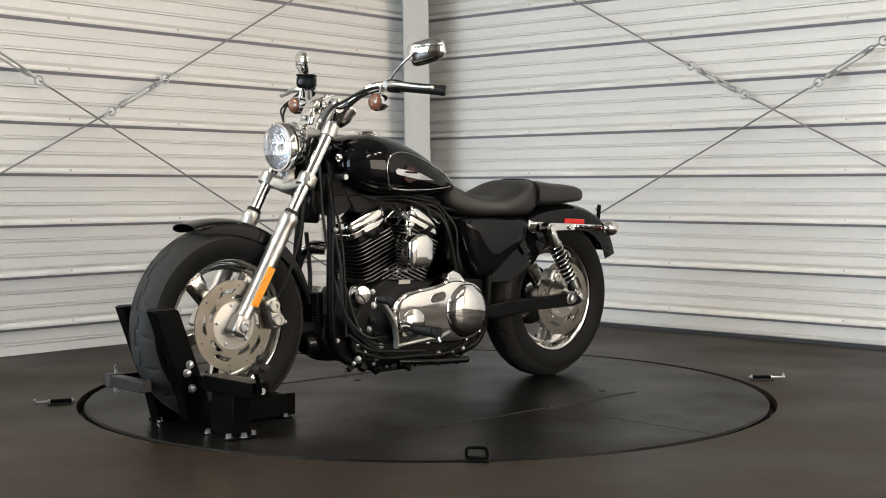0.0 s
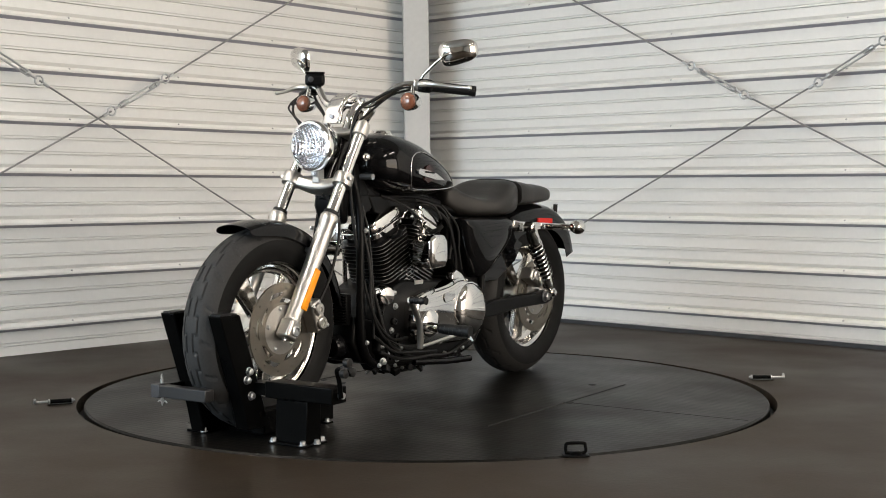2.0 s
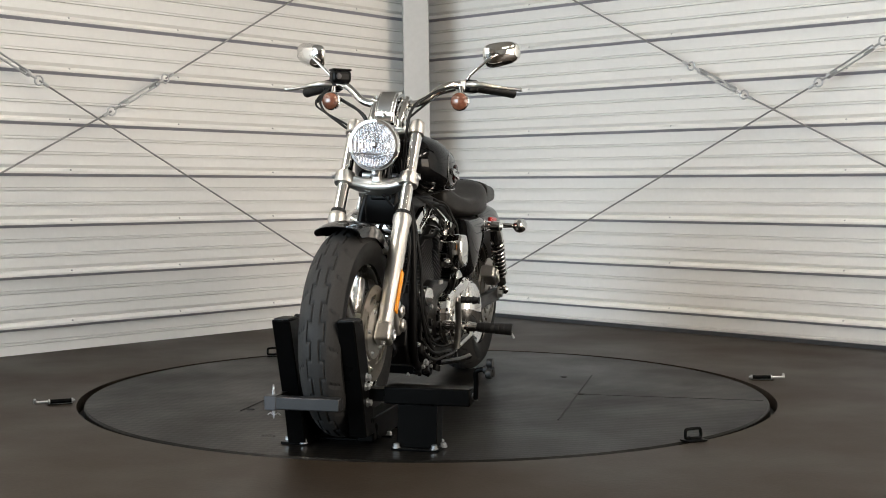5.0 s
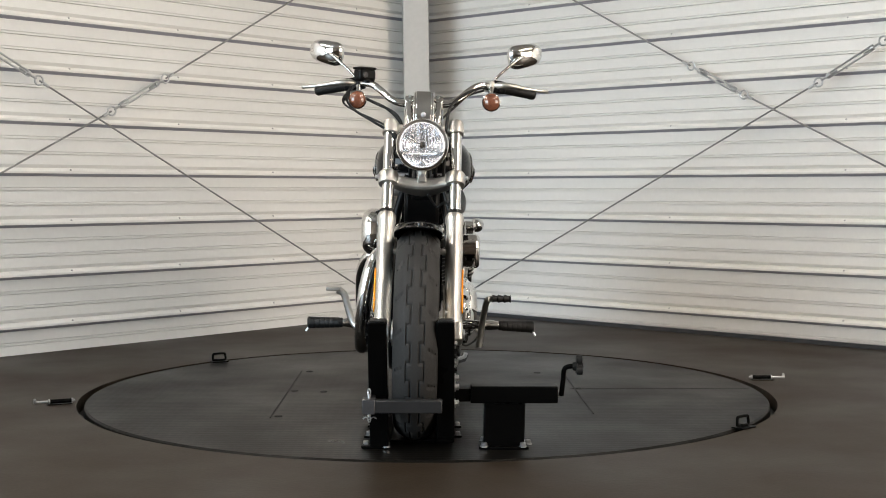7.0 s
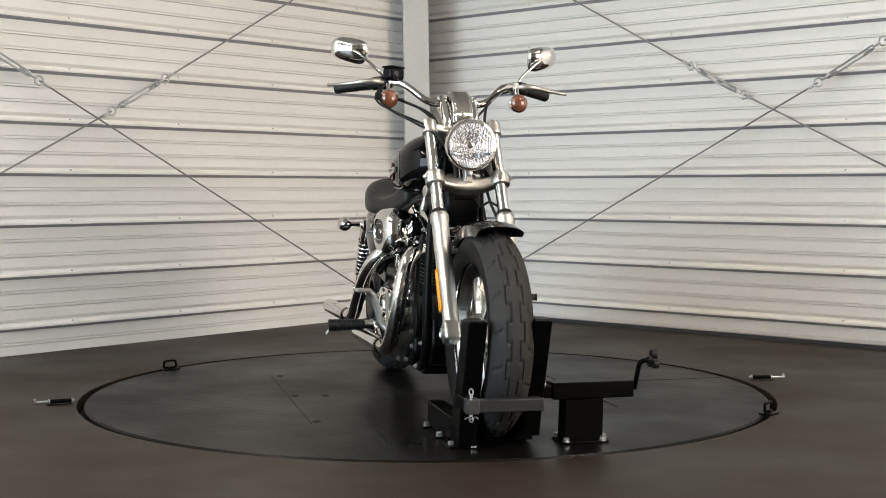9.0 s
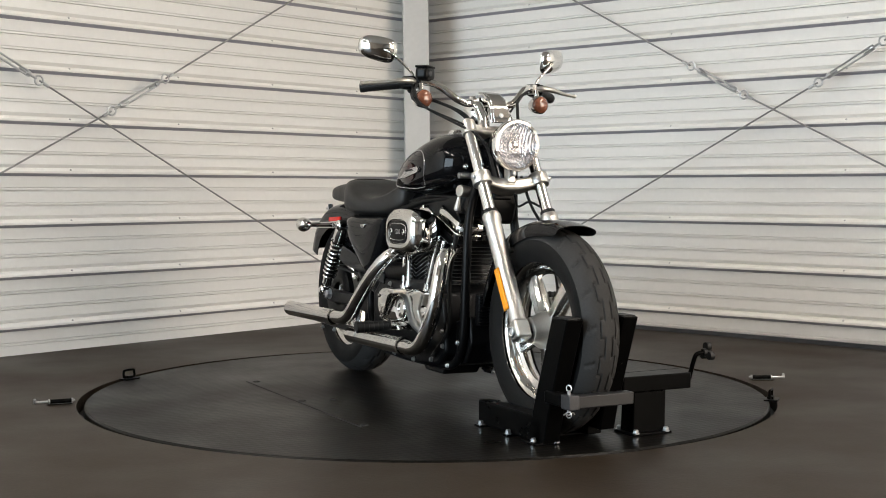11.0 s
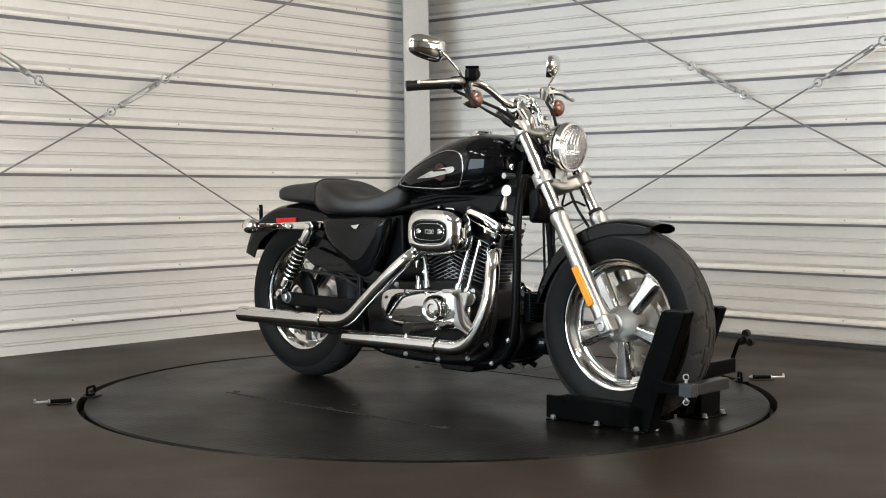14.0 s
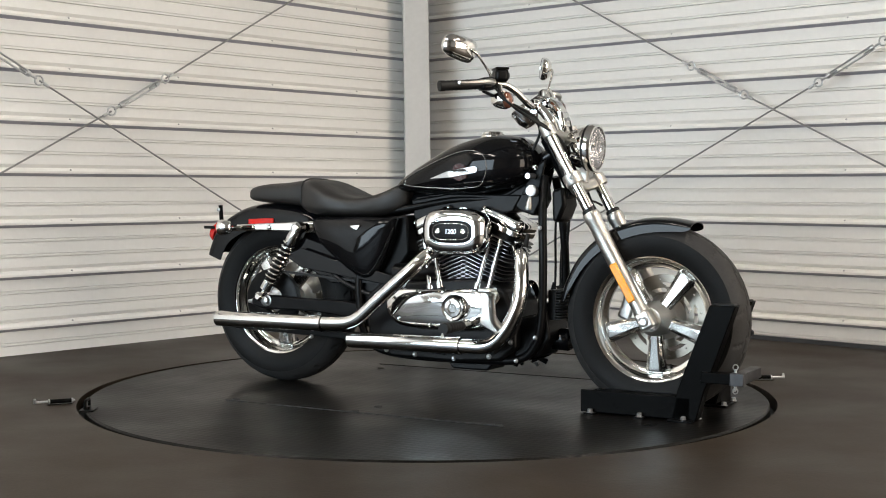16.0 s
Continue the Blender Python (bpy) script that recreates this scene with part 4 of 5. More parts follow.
fins = []
for wide, deep in ((0.188, 0.178), (0.192, 0.186)):
    me = bpy.data.meshes.new("fin")
    bm = fin_mesh(wide, deep)
    bm.to_mesh(me)
    bm.free()
    me.materials.append(M_ENGINE)
    me.materials.append(M_FINEDGE)
    fins.append(me)
for tilt in (22.5, -22.5):
    m = Matrix.Translation(VEE) @ Matrix.Rotation(radians(tilt), 4, "Y")
    cyl = part("cylinder", lathe(B(), [(0.062, 0.07), (0.066, 0.09), (0.066, 0.285), (0.06, 0.30)], (0, 0, 0), (0, 0, 1), 32, cap=True), M_ENGINE, bike, "black finned cylinder with bright fin edges")
    cyl.matrix_basis = m
    for k in range(15):
        fin = new("fin", fins[0 if k < 9 else 1])
        fin.parent = cyl
        fin.location.z = 0.105 + 0.0135 * k + (0.006 if k >= 9 else 0)
    # head and chrome rocker boxes
    hd = part("cylinder_head", slab(B(), rounded(0.150, 0.150, 0.03), 0.285, 0.335), M_ENGINE, cyl, bevel=0.004)
    lo = part("rocker_box", slab(B(), rounded(0.185, 0.165, 0.03), 0.322, 0.345), M_CHROME, cyl, "chrome rocker box", bevel=0.004)
    up = B()
    o = rounded(0.185, 0.160, 0.028)
    loft(up, [[(x * k, y * k, z) for x, y in o] for k, z in ((0.98, 0.347), (1.0, 0.352), (0.99, 0.368), (0.90, 0.380), (0.60, 0.386))])
    part("rocker_cover", up, M_CHROME, cyl, "chrome rocker cover")
    for bx, by in ((0.075, 0.066), (-0.075, 0.066), (0.075, -0.066), (-0.075, -0.066)):
        part("rocker_bolt", bolt(B(), (bx, by, 0.370), (0, 0, 1), 0.007, 0.010), M_CHROME, cyl)
    part("spark_plug", tube(B(), [(0.01, 0.085, 0.30), (0.015, 0.125, 0.315), (0.01, 0.135, 0.335)], 0.009, 10), M_RUBBER, cyl)
    lean = 1 if tilt > 0 else -1
    for foot, top in ((0.035, 0.0), (0.078, 0.042)):
        rod = part("pushrod_tube", tube(B(), [(lean * foot, -0.122, 0.112), (lean * top, -0.100, 0.30)], 0.0088, 16), M_CHROME, cyl, "chrome pushrod tube")
        part("pushrod_collar", tube(B(), [(lean * foot, -0.122, 0.106), (lean * (foot * 0.88 + top * 0.12), -0.1195, 0.130)], 0.0145, 16), M_CHROME, rod)
    part("lifter_block", box(B(), lean * 0.058, -0.118, 0.096, 0.082, 0.036, 0.022), M_ENGINE, cyl, "black lifter block", bevel=0.004)

case = [(0.30, 0.30), (0.305, 0.20), (0.24, 0.150), (0.05, 0.135), (-0.20, 0.140), (-0.30, 0.19), (-0.31, 0.36), (-0.24, 0.42), (-0.08, 0.42), (0.0, 0.43), (0.16, 0.44), (0.26, 0.40)]
part("crankcase", plate(B(), case, -0.125, 0.115), M_ENGINE, bike, "black crankcase", bevel=0.012, segs=3)
part("case_neck", plate(B(), [(0.24, 0.43), (0.075, 0.52), (-0.09, 0.43)], -0.06, 0.07), M_ENGINE, bike, bevel=0.006)
part("engine_plate", box(B(), 0.074, 0.1172, 0.428, 0.052, 0.004, 0.014), M_ALU, bike, "small silver engine plate")
part("engine_bolt", bolt(B(), (0.075, 0.070, 0.462), (0, 1, 0), 0.010, 0.01), M_ZINC, bike)
for k, (x, z) in enumerate(((0.28, 0.27), (0.285, 0.22), (0.20, 0.165), (0.06, 0.150), (-0.10, 0.155), (-0.22, 0.165), (0.22, 0.40), (-0.15, 0.405))):
    part("case_bolt", bolt(B(), (x, 0.115, z), (0, 1, 0), 0.007, 0.008), M_ZINC, bike)
    part("case_bolt", bolt(B(), (x, -0.125, z), (0, -1, 0), 0.007, 0.008), M_ZINC, bike)

# primary cover on the left
prim = smooth_path([(x, 0, z) for x, z in [(0.160, 0.340), (0.140, 0.372), (0.085, 0.394), (-0.04, 0.412), (-0.12, 0.432), (-0.19, 0.424), (-0.255, 0.385), (-0.290, 0.32), (-0.285, 0.245), (-0.24, 0.205), (-0.16, 0.198), (0.03, 0.203), (0.115, 0.215), (0.155, 0.262), (0.160, 0.340)]], 5)[:-1]
cx, cz = -0.07, 0.31


def ringed(scale, y):
    return [(cx + (p.x - cx) * scale, y, cz + (p.z - cz) * scale) for p in prim]


primary = part("primary_cover", loft(B(), [ringed(1.0, 0.112), ringed(1.0, 0.150), ringed(0.99, 0.157), ringed(0.955, 0.160), ringed(0.93, 0.163), ringed(0.91, 0.168), ringed(0.78, 0.172), ringed(0.45, 0.174)]), M_CHROME, bike, "chrome primary cover")
part("derby_cover", lathe(B(), [(0.106, 0.158), (0.106, 0.166), (0.103, 0.170), (0.100, 0.170), (0.098, 0.174), (0.092, 0.186), (0.070, 0.198), (0.040, 0.205), (0, 0.207)], (-0.182, 0, 0.314), (0, 1, 0), 56), M_CHROME, primary, "domed chrome clutch cover")
part("inspection_plate", slab(B(), rounded(0.072, 0.034, 0.014), 0, 0.006, Matrix.Translation((-0.04, 0.171, 0.372)) @ Matrix.Rotation(radians(-90), 4, "X") @ Matrix.Rotation(radians(8), 4, "Z")), M_CHROME, primary, bevel=0.002)
for k in range(0, len(prim), 6):
    p = prim[k]
    part("primary_bolt", bolt(B(), (cx + (p.x - cx) * 0.965, 0.158, cz + (p.z - cz) * 0.955), (0, 1, 0), 0.0055, 0.006), M_CHROME, primary)
part("clutch_bump", lathe(B(), [(0.052, 0.16), (0.050, 0.176), (0.035, 0.186), (0, 0.189)], (0.075, 0, 0.285), (0, 1, 0), 40), M_CHROME, primary)
sprk = plate(B(), [(-0.10, 0.405), (-0.125, 0.450), (-0.15, 0.462), (-0.185, 0.450), (-0.235, 0.40), (-0.20, 0.37), (-0.12, 0.38)], 0.105, 0.135)
part("sprocket_cover", sprk, M_CHROME, bike, "chrome sprocket cover", bevel=0.006)
part("timer_cap", lathe(B(), [(0.036, 0), (0.036, 0.03), (0.030, 0.042), (0.015, 0.046), (0, 0.046)], (0.262, 0.085, 0.392), (0.25, 1, 0), 30), M_CHROME, bike, "small round chrome cap")

# horn cover between the cylinders
hc = []
for y, k in ((0.115, 0.94), (0.185, 1.0), (0.196, 0.96), (0.202, 0.82), (0.204, 0.5)):
    hc.append([(0.064 + x * k, y, 0.538 + z * k) for x, z in ((-0.056, -0.030), (-0.040, -0.056), (0.040, -0.060), (0.055, -0.038), (0.055, 0.040), (0.030, 0.062), (-0.030, 0.062), (-0.056, 0.040))])
horn = part("horn_cover", loft(B(), hc), M_CHROME, bike, "chrome horn cover", bevel=0.006, segs=3)
part("horn_bracket", tube(B(), [(0.064, 0.12, 0.60), (0.068, 0.13, 0.64), (0.07, 0.09, 0.68)], 0.013, 10), M_CHROME, horn)
part("horn_nut", bolt(B(), (0.07, 0.135, 0.632), (0, 1, 0), 0.013, 0.014), M_CHROME, horn)

# gear case and round cover on the right
gear = [(-0.205, 0.372), (-0.16, 0.392), (-0.05, 0.397), (0.06, 0.398), (0.14, 0.405), (0.20, 0.385), (0.225, 0.33), (0.20, 0.27), (0.12, 0.252), (-0.12, 0.255), (-0.19, 0.285), (-0.21, 0.33)]
gc = smooth_path([(x, 0, z) for x, z in gear + gear[:1]], 4)[:-1]


def gear_ring(k, y):
    return [(p.x * k, y, 0.328 + (p.z - 0.328) * k + 0.024 * (1 - k)) for p in gc]


gcase = part("gear_cover", loft(B(), [gear_ring(1, -0.12), gear_ring(1, -0.142), gear_ring(0.985, -0.149), gear_ring(0.95, -0.154), gear_ring(0.85, -0.159), gear_ring(0.65, -0.1635), gear_ring(0.4, -0.1665), gear_ring(0.1, -0.168)]), M_CHROME, bike, "chrome gear cover")
rc = part("round_cover", lathe(B(), [(0.047, 0.150), (0.047, 0.190), (0.043, 0.197), (0.038, 0.194), (0.034, 0.193), (0.030, 0.197), (0.018, 0.198), (0.014, 0.194), (0, 0.194)], (0.090, 0, 0.335), (0, -1, 0), 40), M_CHROME, gcase, "round chrome timer cover")
part("cover_dial", lathe(B(), [(0.0335, 0.1945), (0.019, 0.1965)], (0.090, 0, 0.335), (0, -1, 0), 36), M_SATIN, rc)
for x, z in ((-0.17, 0.36), (-0.06, 0.382), (0.03, 0.385), (-0.15, 0.285), (-0.02, 0.268), (0.15, 0.275), (0.19, 0.35)):
    part("gear_bolt", bolt(B(), (x, -0.1585, z), (0, -1, 0), 0.006, 0.006), M_CHROME, gcase)
part("cover_seam", box(B(), -0.075, -0.1605, 0.328, 0.0022, 0.006, 0.128), M_DARK, gcase, smooth=False)
part("oil_cap", lathe(B(), [(0.028, 0), (0.028, 0.024), (0.024, 0.030), (0, 0.031)], (0.215, -0.135, 0.372), (0.5, -1, 0.1), 30), M_CHROME, bike, "round chrome cap")

# air cleaner
AIR = Vector((0.088, 0, 0.603))


def oval(w, h, y, n=48, e=0.62):
    return [(AIR.x + w * math.copysign(abs(math.cos(a)) ** e, math.cos(a)), y, AIR.z + h * math.copysign(abs(math.sin(a)) ** e, math.sin(a))) for a in (2 * math.pi * k / n for k in range(n))]


air = part("air_cleaner", loft(B(), [oval(0.112, 0.072, -0.115), oval(0.118, 0.078, -0.125), oval(0.124, 0.082, -0.150), oval(0.125, 0.083, -0.178), oval(0.119, 0.078, -0.196), oval(0.106, 0.066, -0.208), oval(0.094, 0.053, -0.213), oval(0.085, 0.044, -0.213), oval(0.082, 0.041, -0.207)]), M_CHROME, bike, "chrome oval air cleaner cover")
part("air_filter", loft(B(), [oval(0.10, 0.066, -0.095), oval(0.10, 0.066, -0.117)]), M_SATIN, air)
part("air_insert", loft(B(), [oval(0.081, 0.040, -0.205), oval(0.081, 0.040, -0.209), oval(0.078, 0.037, -0.210)]), M_SATIN, air, "black oval insert")
loop = [(x, -0.2115, z) for x, y, z in oval(0.070, 0.029, 0, 40)]
part("insert_trim", tube(B(), loop, 0.0013, 6, closed=True), M_SILVER, air)
for x in (-0.050, 0.050):
    part("cover_bolt", lathe(B(), [(0.011, 0), (0.011, 0.004), (0.007, 0.006), (0.005, 0.003), (0, 0.003)], (AIR.x + x, -0.2095, AIR.z), (0, -1, 0), 20), M_CHROME, air)
txt = bpy.data.curves.new("engine_size", "FONT")
txt.body, txt.size, txt.extrude, txt.align_x, txt.align_y = "1200", 0.023, 0.0010, "CENTER", "CENTER"
txt.materials.append(M_SILVER)
tx = new("engine_size", txt)
tx.parent = air
tx.matrix_basis = Matrix.Translation((AIR.x, -0.2115, AIR.z)) @ Matrix.Rotation(radians(90), 4, "X")
tx["label"] = "silver figures 1200"
part("intake", tube(B(), [(0.075, -0.12, 0.60), (0.075, 0.02, 0.60)], 0.040, 18), M_SATIN, bike)

# exhaust on the right
def pipe(name, pts, r, steps=7, n=20):
    return tube(B(), smooth_path(pts, steps), r, n)


p1 = part("exhaust_pipe", pipe("a", [(-0.035, -0.095, 0.545), (-0.020, -0.150, 0.530), (-0.030, -0.195, 0.505), (-0.09, -0.222, 0.445), (-0.20, -0.230, 0.350), (-0.27, -0.232, 0.290), (-0.32, -0.232, 0.268), (-0.38, -0.232, 0.262), (-0.46, -0.232, 0.260)], 0.0255), M_CHROME, bike, "chrome rear exhaust pipe")
p2 = part("exhaust_pipe", pipe("b", [(0.275, -0.085, 0.545), (0.312, -0.122, 0.545), (0.336, -0.158, 0.510), (0.348, -0.180, 0.43), (0.342, -0.190, 0.36), (0.310, -0.196, 0.285), (0.265, -0.200, 0.230), (0.215, -0.202, 0.208), (0.15, -0.203, 0.206), (0.09, -0.203, 0.205)], 0.0255), M_CHROME, bike, "chrome front exhaust pipe")
for x0, x1, z, y, host in ((-0.435, -0.915, 0.252, -0.232, p1), (0.125, -0.330, 0.200, -0.203, p2)):
    mu = part("muffler", lathe(B(), [(0.0255, 0), (0.0285, 0.003), (0.0292, 0.02), (0.0300, x0 - x1 - 0.02), (0.0292, x0 - x1), (0.0255, x0 - x1), (0.023, x0 - x1 - 0.06), (0, x0 - x1 - 0.06)], (x0, y, z + 0.006), (-1, 0, -0.008), 32), M_CHROME, host, "slash-cut chrome muffler")
    part("muffler_clamp", lathe(B(), [(0.0275, -0.006), (0.0318, -0.005), (0.0318, 0.008), (0.0285, 0.010)], (x0, y, z + 0.006), (-1, 0, 0), 28), M_CHROME, host)
part("muffler_bracket", plate(B(), [(0.05, 0.185), (-0.40, 0.225), (-0.88, 0.228), (-0.88, 0.212), (-0.40, 0.200), (0.05, 0.165)], -0.172, -0.164), M_SATIN, bike, bevel=0.003)
for x in (-0.62, -0.50, -0.20, -0.05):
    part("bracket_bolt", bolt(B(), (x, -0.20, 0.19 if x > -0.3 else 0.205), (0, -1, -0.6), 0.006, 0.010), M_ZINC, bike)

# frame
for s in (1, -1):
    pts = [(0.372, s * 0.045, 0.80), (0.382, s * 0.085, 0.66), (0.392, s * 0.098, 0.48), (0.388, s * 0.100, 0.30), (0.362, s * 0.098, 0.205), (0.30, s * 0.095, 0.158), (0.18, s * 0.092, 0.148), (-0.10, s * 0.092, 0.145), (-0.27, s * 0.10, 0.165), (-0.33, s * 0.11, 0.23), (-0.345, s * 0.118, 0.36), (-0.36, s * 0.11, 0.56), (-0.42, s * 0.10, 0.625), (-0.54, s * 0.098, 0.640)]
    part("frame_tube", tube(B(), smooth_path(pts, 6), 0.0150, 14), M_SATIN, bike, "black frame tube")
    part("frame_rail", tube(B(), smooth_path([(0.36, s * 0.03, 0.845), (0.22, s * 0.035, 0.735), (0.0, s * 0.045, 0.715), (-0.20, s * 0.055, 0.68), (-0.42, s * 0.085, 0.650)], 6), 0.013, 12), M_SATIN, bike)
    for x, z in ((0.385, 0.62), (0.372, 0.24), (0.30, 0.155)):
        part("frame_bolt", bolt(B(), (x, s * 0.114, z), (0.3, s, 0), 0.006, 0.008), M_ZINC, bike)
    part("frame_gusset", plate(B(), [(0.375, 0.86), (0.345, 0.73), (0.28, 0.735), (0.33, 0.83)], s * 0.035, s * 0.048), M_SATIN, bike, bevel=0.004)
part("backbone", tube(B(), [(0.385, 0, 0.88), (0.20, 0, 0.78), (-0.25, 0, 0.70)], 0.028, 14), M_BLACK, bike)
part("steering_head", tube(B(), [fork(0.01, 0, -0.045), fork(0.20, 0, -0.045)], 0.034, 20), M_BLACK, bike)
part("ignition_switch", lathe(B(), [(0.019, -0.03), (0.021, 0.0), (0.019, 0.008), (0.010, 0.010), (0, 0.008)], (0.345, -0.098, 0.748), (0.2, -1, 0.1), 24), M_ALU, bike, "satin ignition switch")
part("head_bolt", bolt(B(), (0.352, -0.085, 0.830), (0.2, -1, 0), 0.007, 0.009), M_CHROME, bike)
part("head_bolt", bolt(B(), (0.352, 0.085, 0.865), (0.2, 1, 0), 0.010, 0.012), M_CHROME, bike)
part("engine_mount", plate(B(), [(0.285, 0.735), (0.250, 0.675), (0.120, 0.655), (-0.060, 0.660), (-0.150, 0.640), (-0.165, 0.715), (0.0, 0.740)], -0.050, 0.050), M_ENGINE, bike, "black upper engine mount", bevel=0.006)
part("choke_knob", lathe(B(), [(0, 0.0), (0.006, 0.0), (0.007, 0.014), (0.009, 0.020), (0.012, 0.042), (0.010, 0.047), (0, 0.047)], (0.342, -0.104, 0.728), (-0.08, -0.1, -1), 22), M_ALU, bike, "satin bell-shaped choke knob")

# finned regulator, oil filter and front plate
reg = part("regulator", box(B(), 0.412, 0, 0.352, 0.030, 0.132, 0.105), M_SATIN, bike, "black finned regulator", bevel=0.004)
for k in range(11):
    part("cooling_fin", box(B(), 0.432, 0, 0.304 + k * 0.0095, 0.026, 0.132, 0.0035), M_SATIN, reg, smooth=False)
part("oil_filter", lathe(B(), [(0, 0.0), (0.034, 0.003), (0.039, 0.012), (0.040, 0.085), (0.036, 0.095)], (0.455, 0.02, 0.225), (-1, 0, 0.05), 30), M_BLACK, bike, "black oil filter")
part("front_mount", plate(B(), [(0.40, 0.33), (0.415, 0.24), (0.37, 0.17), (0.28, 0.15), (0.27, 0.30)], -0.085, 0.085), M_SATIN, bike, bevel=0.008)
part("head_shroud", plate(B(), [(0.445, 0.765), (0.455, 0.70), (0.430, 0.64), (0.405, 0.64), (0.400, 0.75)], -0.058, 0.058), M_SATIN, bike, bevel=0.012)
hoses = (([(0.382, 0.10, 0.62), (0.366, 0.118, 0.50), (0.358, 0.122, 0.36), (0.30, 0.125, 0.26), (0.20, 0.13, 0.20)], 0.006), ([(0.362, 0.08, 0.70), (0.350, 0.10, 0.60), (0.345, 0.115, 0.44), (0.335, 0.115, 0.25)], 0.0045),
         ([(0.34, -0.11, 0.60), (0.315, -0.12, 0.45), (0.31, -0.12, 0.28), (0.22, -0.13, 0.18)], 0.008), ([(-0.06, 0.06, 0.70), (-0.13, 0.10, 0.64), (-0.17, 0.11, 0.52), (-0.20, 0.10, 0.43)], 0.006),
         ([(0.0, 0.05, 0.70), (-0.10, 0.09, 0.69), (-0.16, 0.10, 0.60), (-0.15, 0.10, 0.50)], 0.005), ([(0.08, 0.06, 0.70), (0.09, 0.11, 0.66), (0.12, 0.12, 0.63)], 0.005), ([(-0.12, -0.08, 0.40), (-0.26, -0.11, 0.36), (-0.40, -0.12, 0.40), (-0.50, -0.11, 0.46)], 0.008),
         ([(0.27, 0.13, 0.24), (0.20, 0.16, 0.215), (0.12, 0.20, 0.235), (0.09, 0.215, 0.285)], 0.0035))
for pts, r in hoses:
    cable("hose", pts, r)
part("starter", tube(B(), [(-0.20, -0.09, 0.445), (-0.02, -0.09, 0.455)], 0.036, 20), M_SATIN, bike)
part("starter_cap", lathe(B(), [(0.036, 0), (0.033, 0.008), (0, 0.010)], (-0.02, -0.09, 0.455), (1, 0, 0), 20), M_CHROME, bike)

# side covers
for s in (1, -1):
    o = [(-0.180, 0.648), (-0.198, 0.575), (-0.235, 0.490), (-0.285, 0.428), (-0.345, 0.430), (-0.440, 0.492), (-0.515, 0.552), (-0.545, 0.598), (-0.535, 0.645), (-0.38, 0.654)]
    pp = smooth_path([(x, 0, z) for x, z in o + o[:1]], 4)[:-1]
    rr = [[(-0.37 + (p.x + 0.37) * k, s * y, 0.555 + (p.z - 0.555) * k) for p in pp] for k, y in ((1, 0.085), (1.0, 0.112), (0.985, 0.126), (0.95, 0.138), (0.88, 0.147), (0.75, 0.154), (0.5, 0.160), (0.2, 0.162))]
    sc = part("side_cover", loft(B(), rr), M_BLACK, bike, "gloss black side cover")
    if s < 0:
        part("cover_emblem", plate(B(), [(-0.315, 0.622), (-0.365, 0.618), (-0.345, 0.603), (-0.328, 0.600)], -0.163, -0.140), M_CHROME, sc, "small chrome emblem", bevel=0.003)
    part("cover_spear", plate(B(), [(-0.225, 0.600), (-0.245, 0.52), (-0.265, 0.505), (-0.262, 0.545), (-0.248, 0.605)], s * 0.148, s * 0.138), M_CHROME if s > 0 else M_BLACK, sc, bevel=0.003)
    part("fender_stay", plate(B(), [(-0.36, 0.50), (-0.60, 0.57), (-0.68, 0.54), (-0.62, 0.47), (-0.48, 0.40), (-0.36, 0.40)], s * 0.098, s * 0.106), M_BLACK, bike, bevel=0.004)
    # foot controls
    part("peg_mount", tube(B(), [(0.15, s * 0.15, 0.285), (0.17, s * 0.215, 0.285), (0.17, s * 0.242, 0.285), (0.17, s * 0.273, 0.284)], [0.018, 0.014, 0.019, 0.014], 16), M_CHROME, bike)
    prof = [(0.0, 0.0), (0.015, 0.0), (0.0170, 0.004)]
    for k in range(6):
        prof += [(0.0168 + 0.0004 * k, 0.012 + k * 0.017), (0.0182 + 0.0004 * k, 0.0135 + k * 0.017), (0.0182 + 0.0004 * k, 0.0265 + k * 0.017)]
    prof += [(0.0215, 0.118), (0.019, 0.124), (0, 0.124)]
    pg = part("footpeg", lathe(B(), prof, (0.17, s * 0.272, 0.284), (-0.06, s, -0.03), 20), M_RUBBER, bike, "black rubber footpeg")
    part("peg_feeler", tube(B(), [(0.161, s * 0.386, 0.274), (0.161, s * 0.403, 0.250)], 0.004, 8), M_ZINC, pg)
lever = smooth_path([(0.185, 0.205, 0.210), (0.192, 0.210, 0.255), (0.212, 0.216, 0.310), (0.272, 0.226, 0.375), (0.298, 0.238, 0.388)], 5)
sh = part("shift_lever", tube(B(), lever, 0.011, 12), M_ALU, bike, "polished shift lever")
part("shift_peg", lathe(B(), [(0, 0), (0.013, 0.002), (0.010, 0.018), (0.014, 0.022), (0.010, 0.038), (0.014, 0.042), (0.010, 0.058), (0.013, 0.064), (0, 0.066)], (0.300, 0.242, 0.389), (0, 1, 0), 16), M_RUBBER, sh)
part("shift_rod", tube(B(), [(0.188, 0.215, 0.218), (-0.02, 0.212, 0.235), (-0.07, 0.20, 0.245)], 0.006, 10), M_ALU, sh)
brk = part("brake_pedal", tube(B(), smooth_path([(0.285, -0.205, 0.270), (0.272, -0.232, 0.300), (0.272, -0.248, 0.345), (0.276, -0.262, 0.392), (0.276, -0.285, 0.406)], 5), 0.012, 12), M_ALU, bike, "polished brake pedal")
part("pedal_pad", box(B(), 0.276, -0.297, 0.410, 0.045, 0.050, 0.012), M_ALU, brk, bevel=0.003)
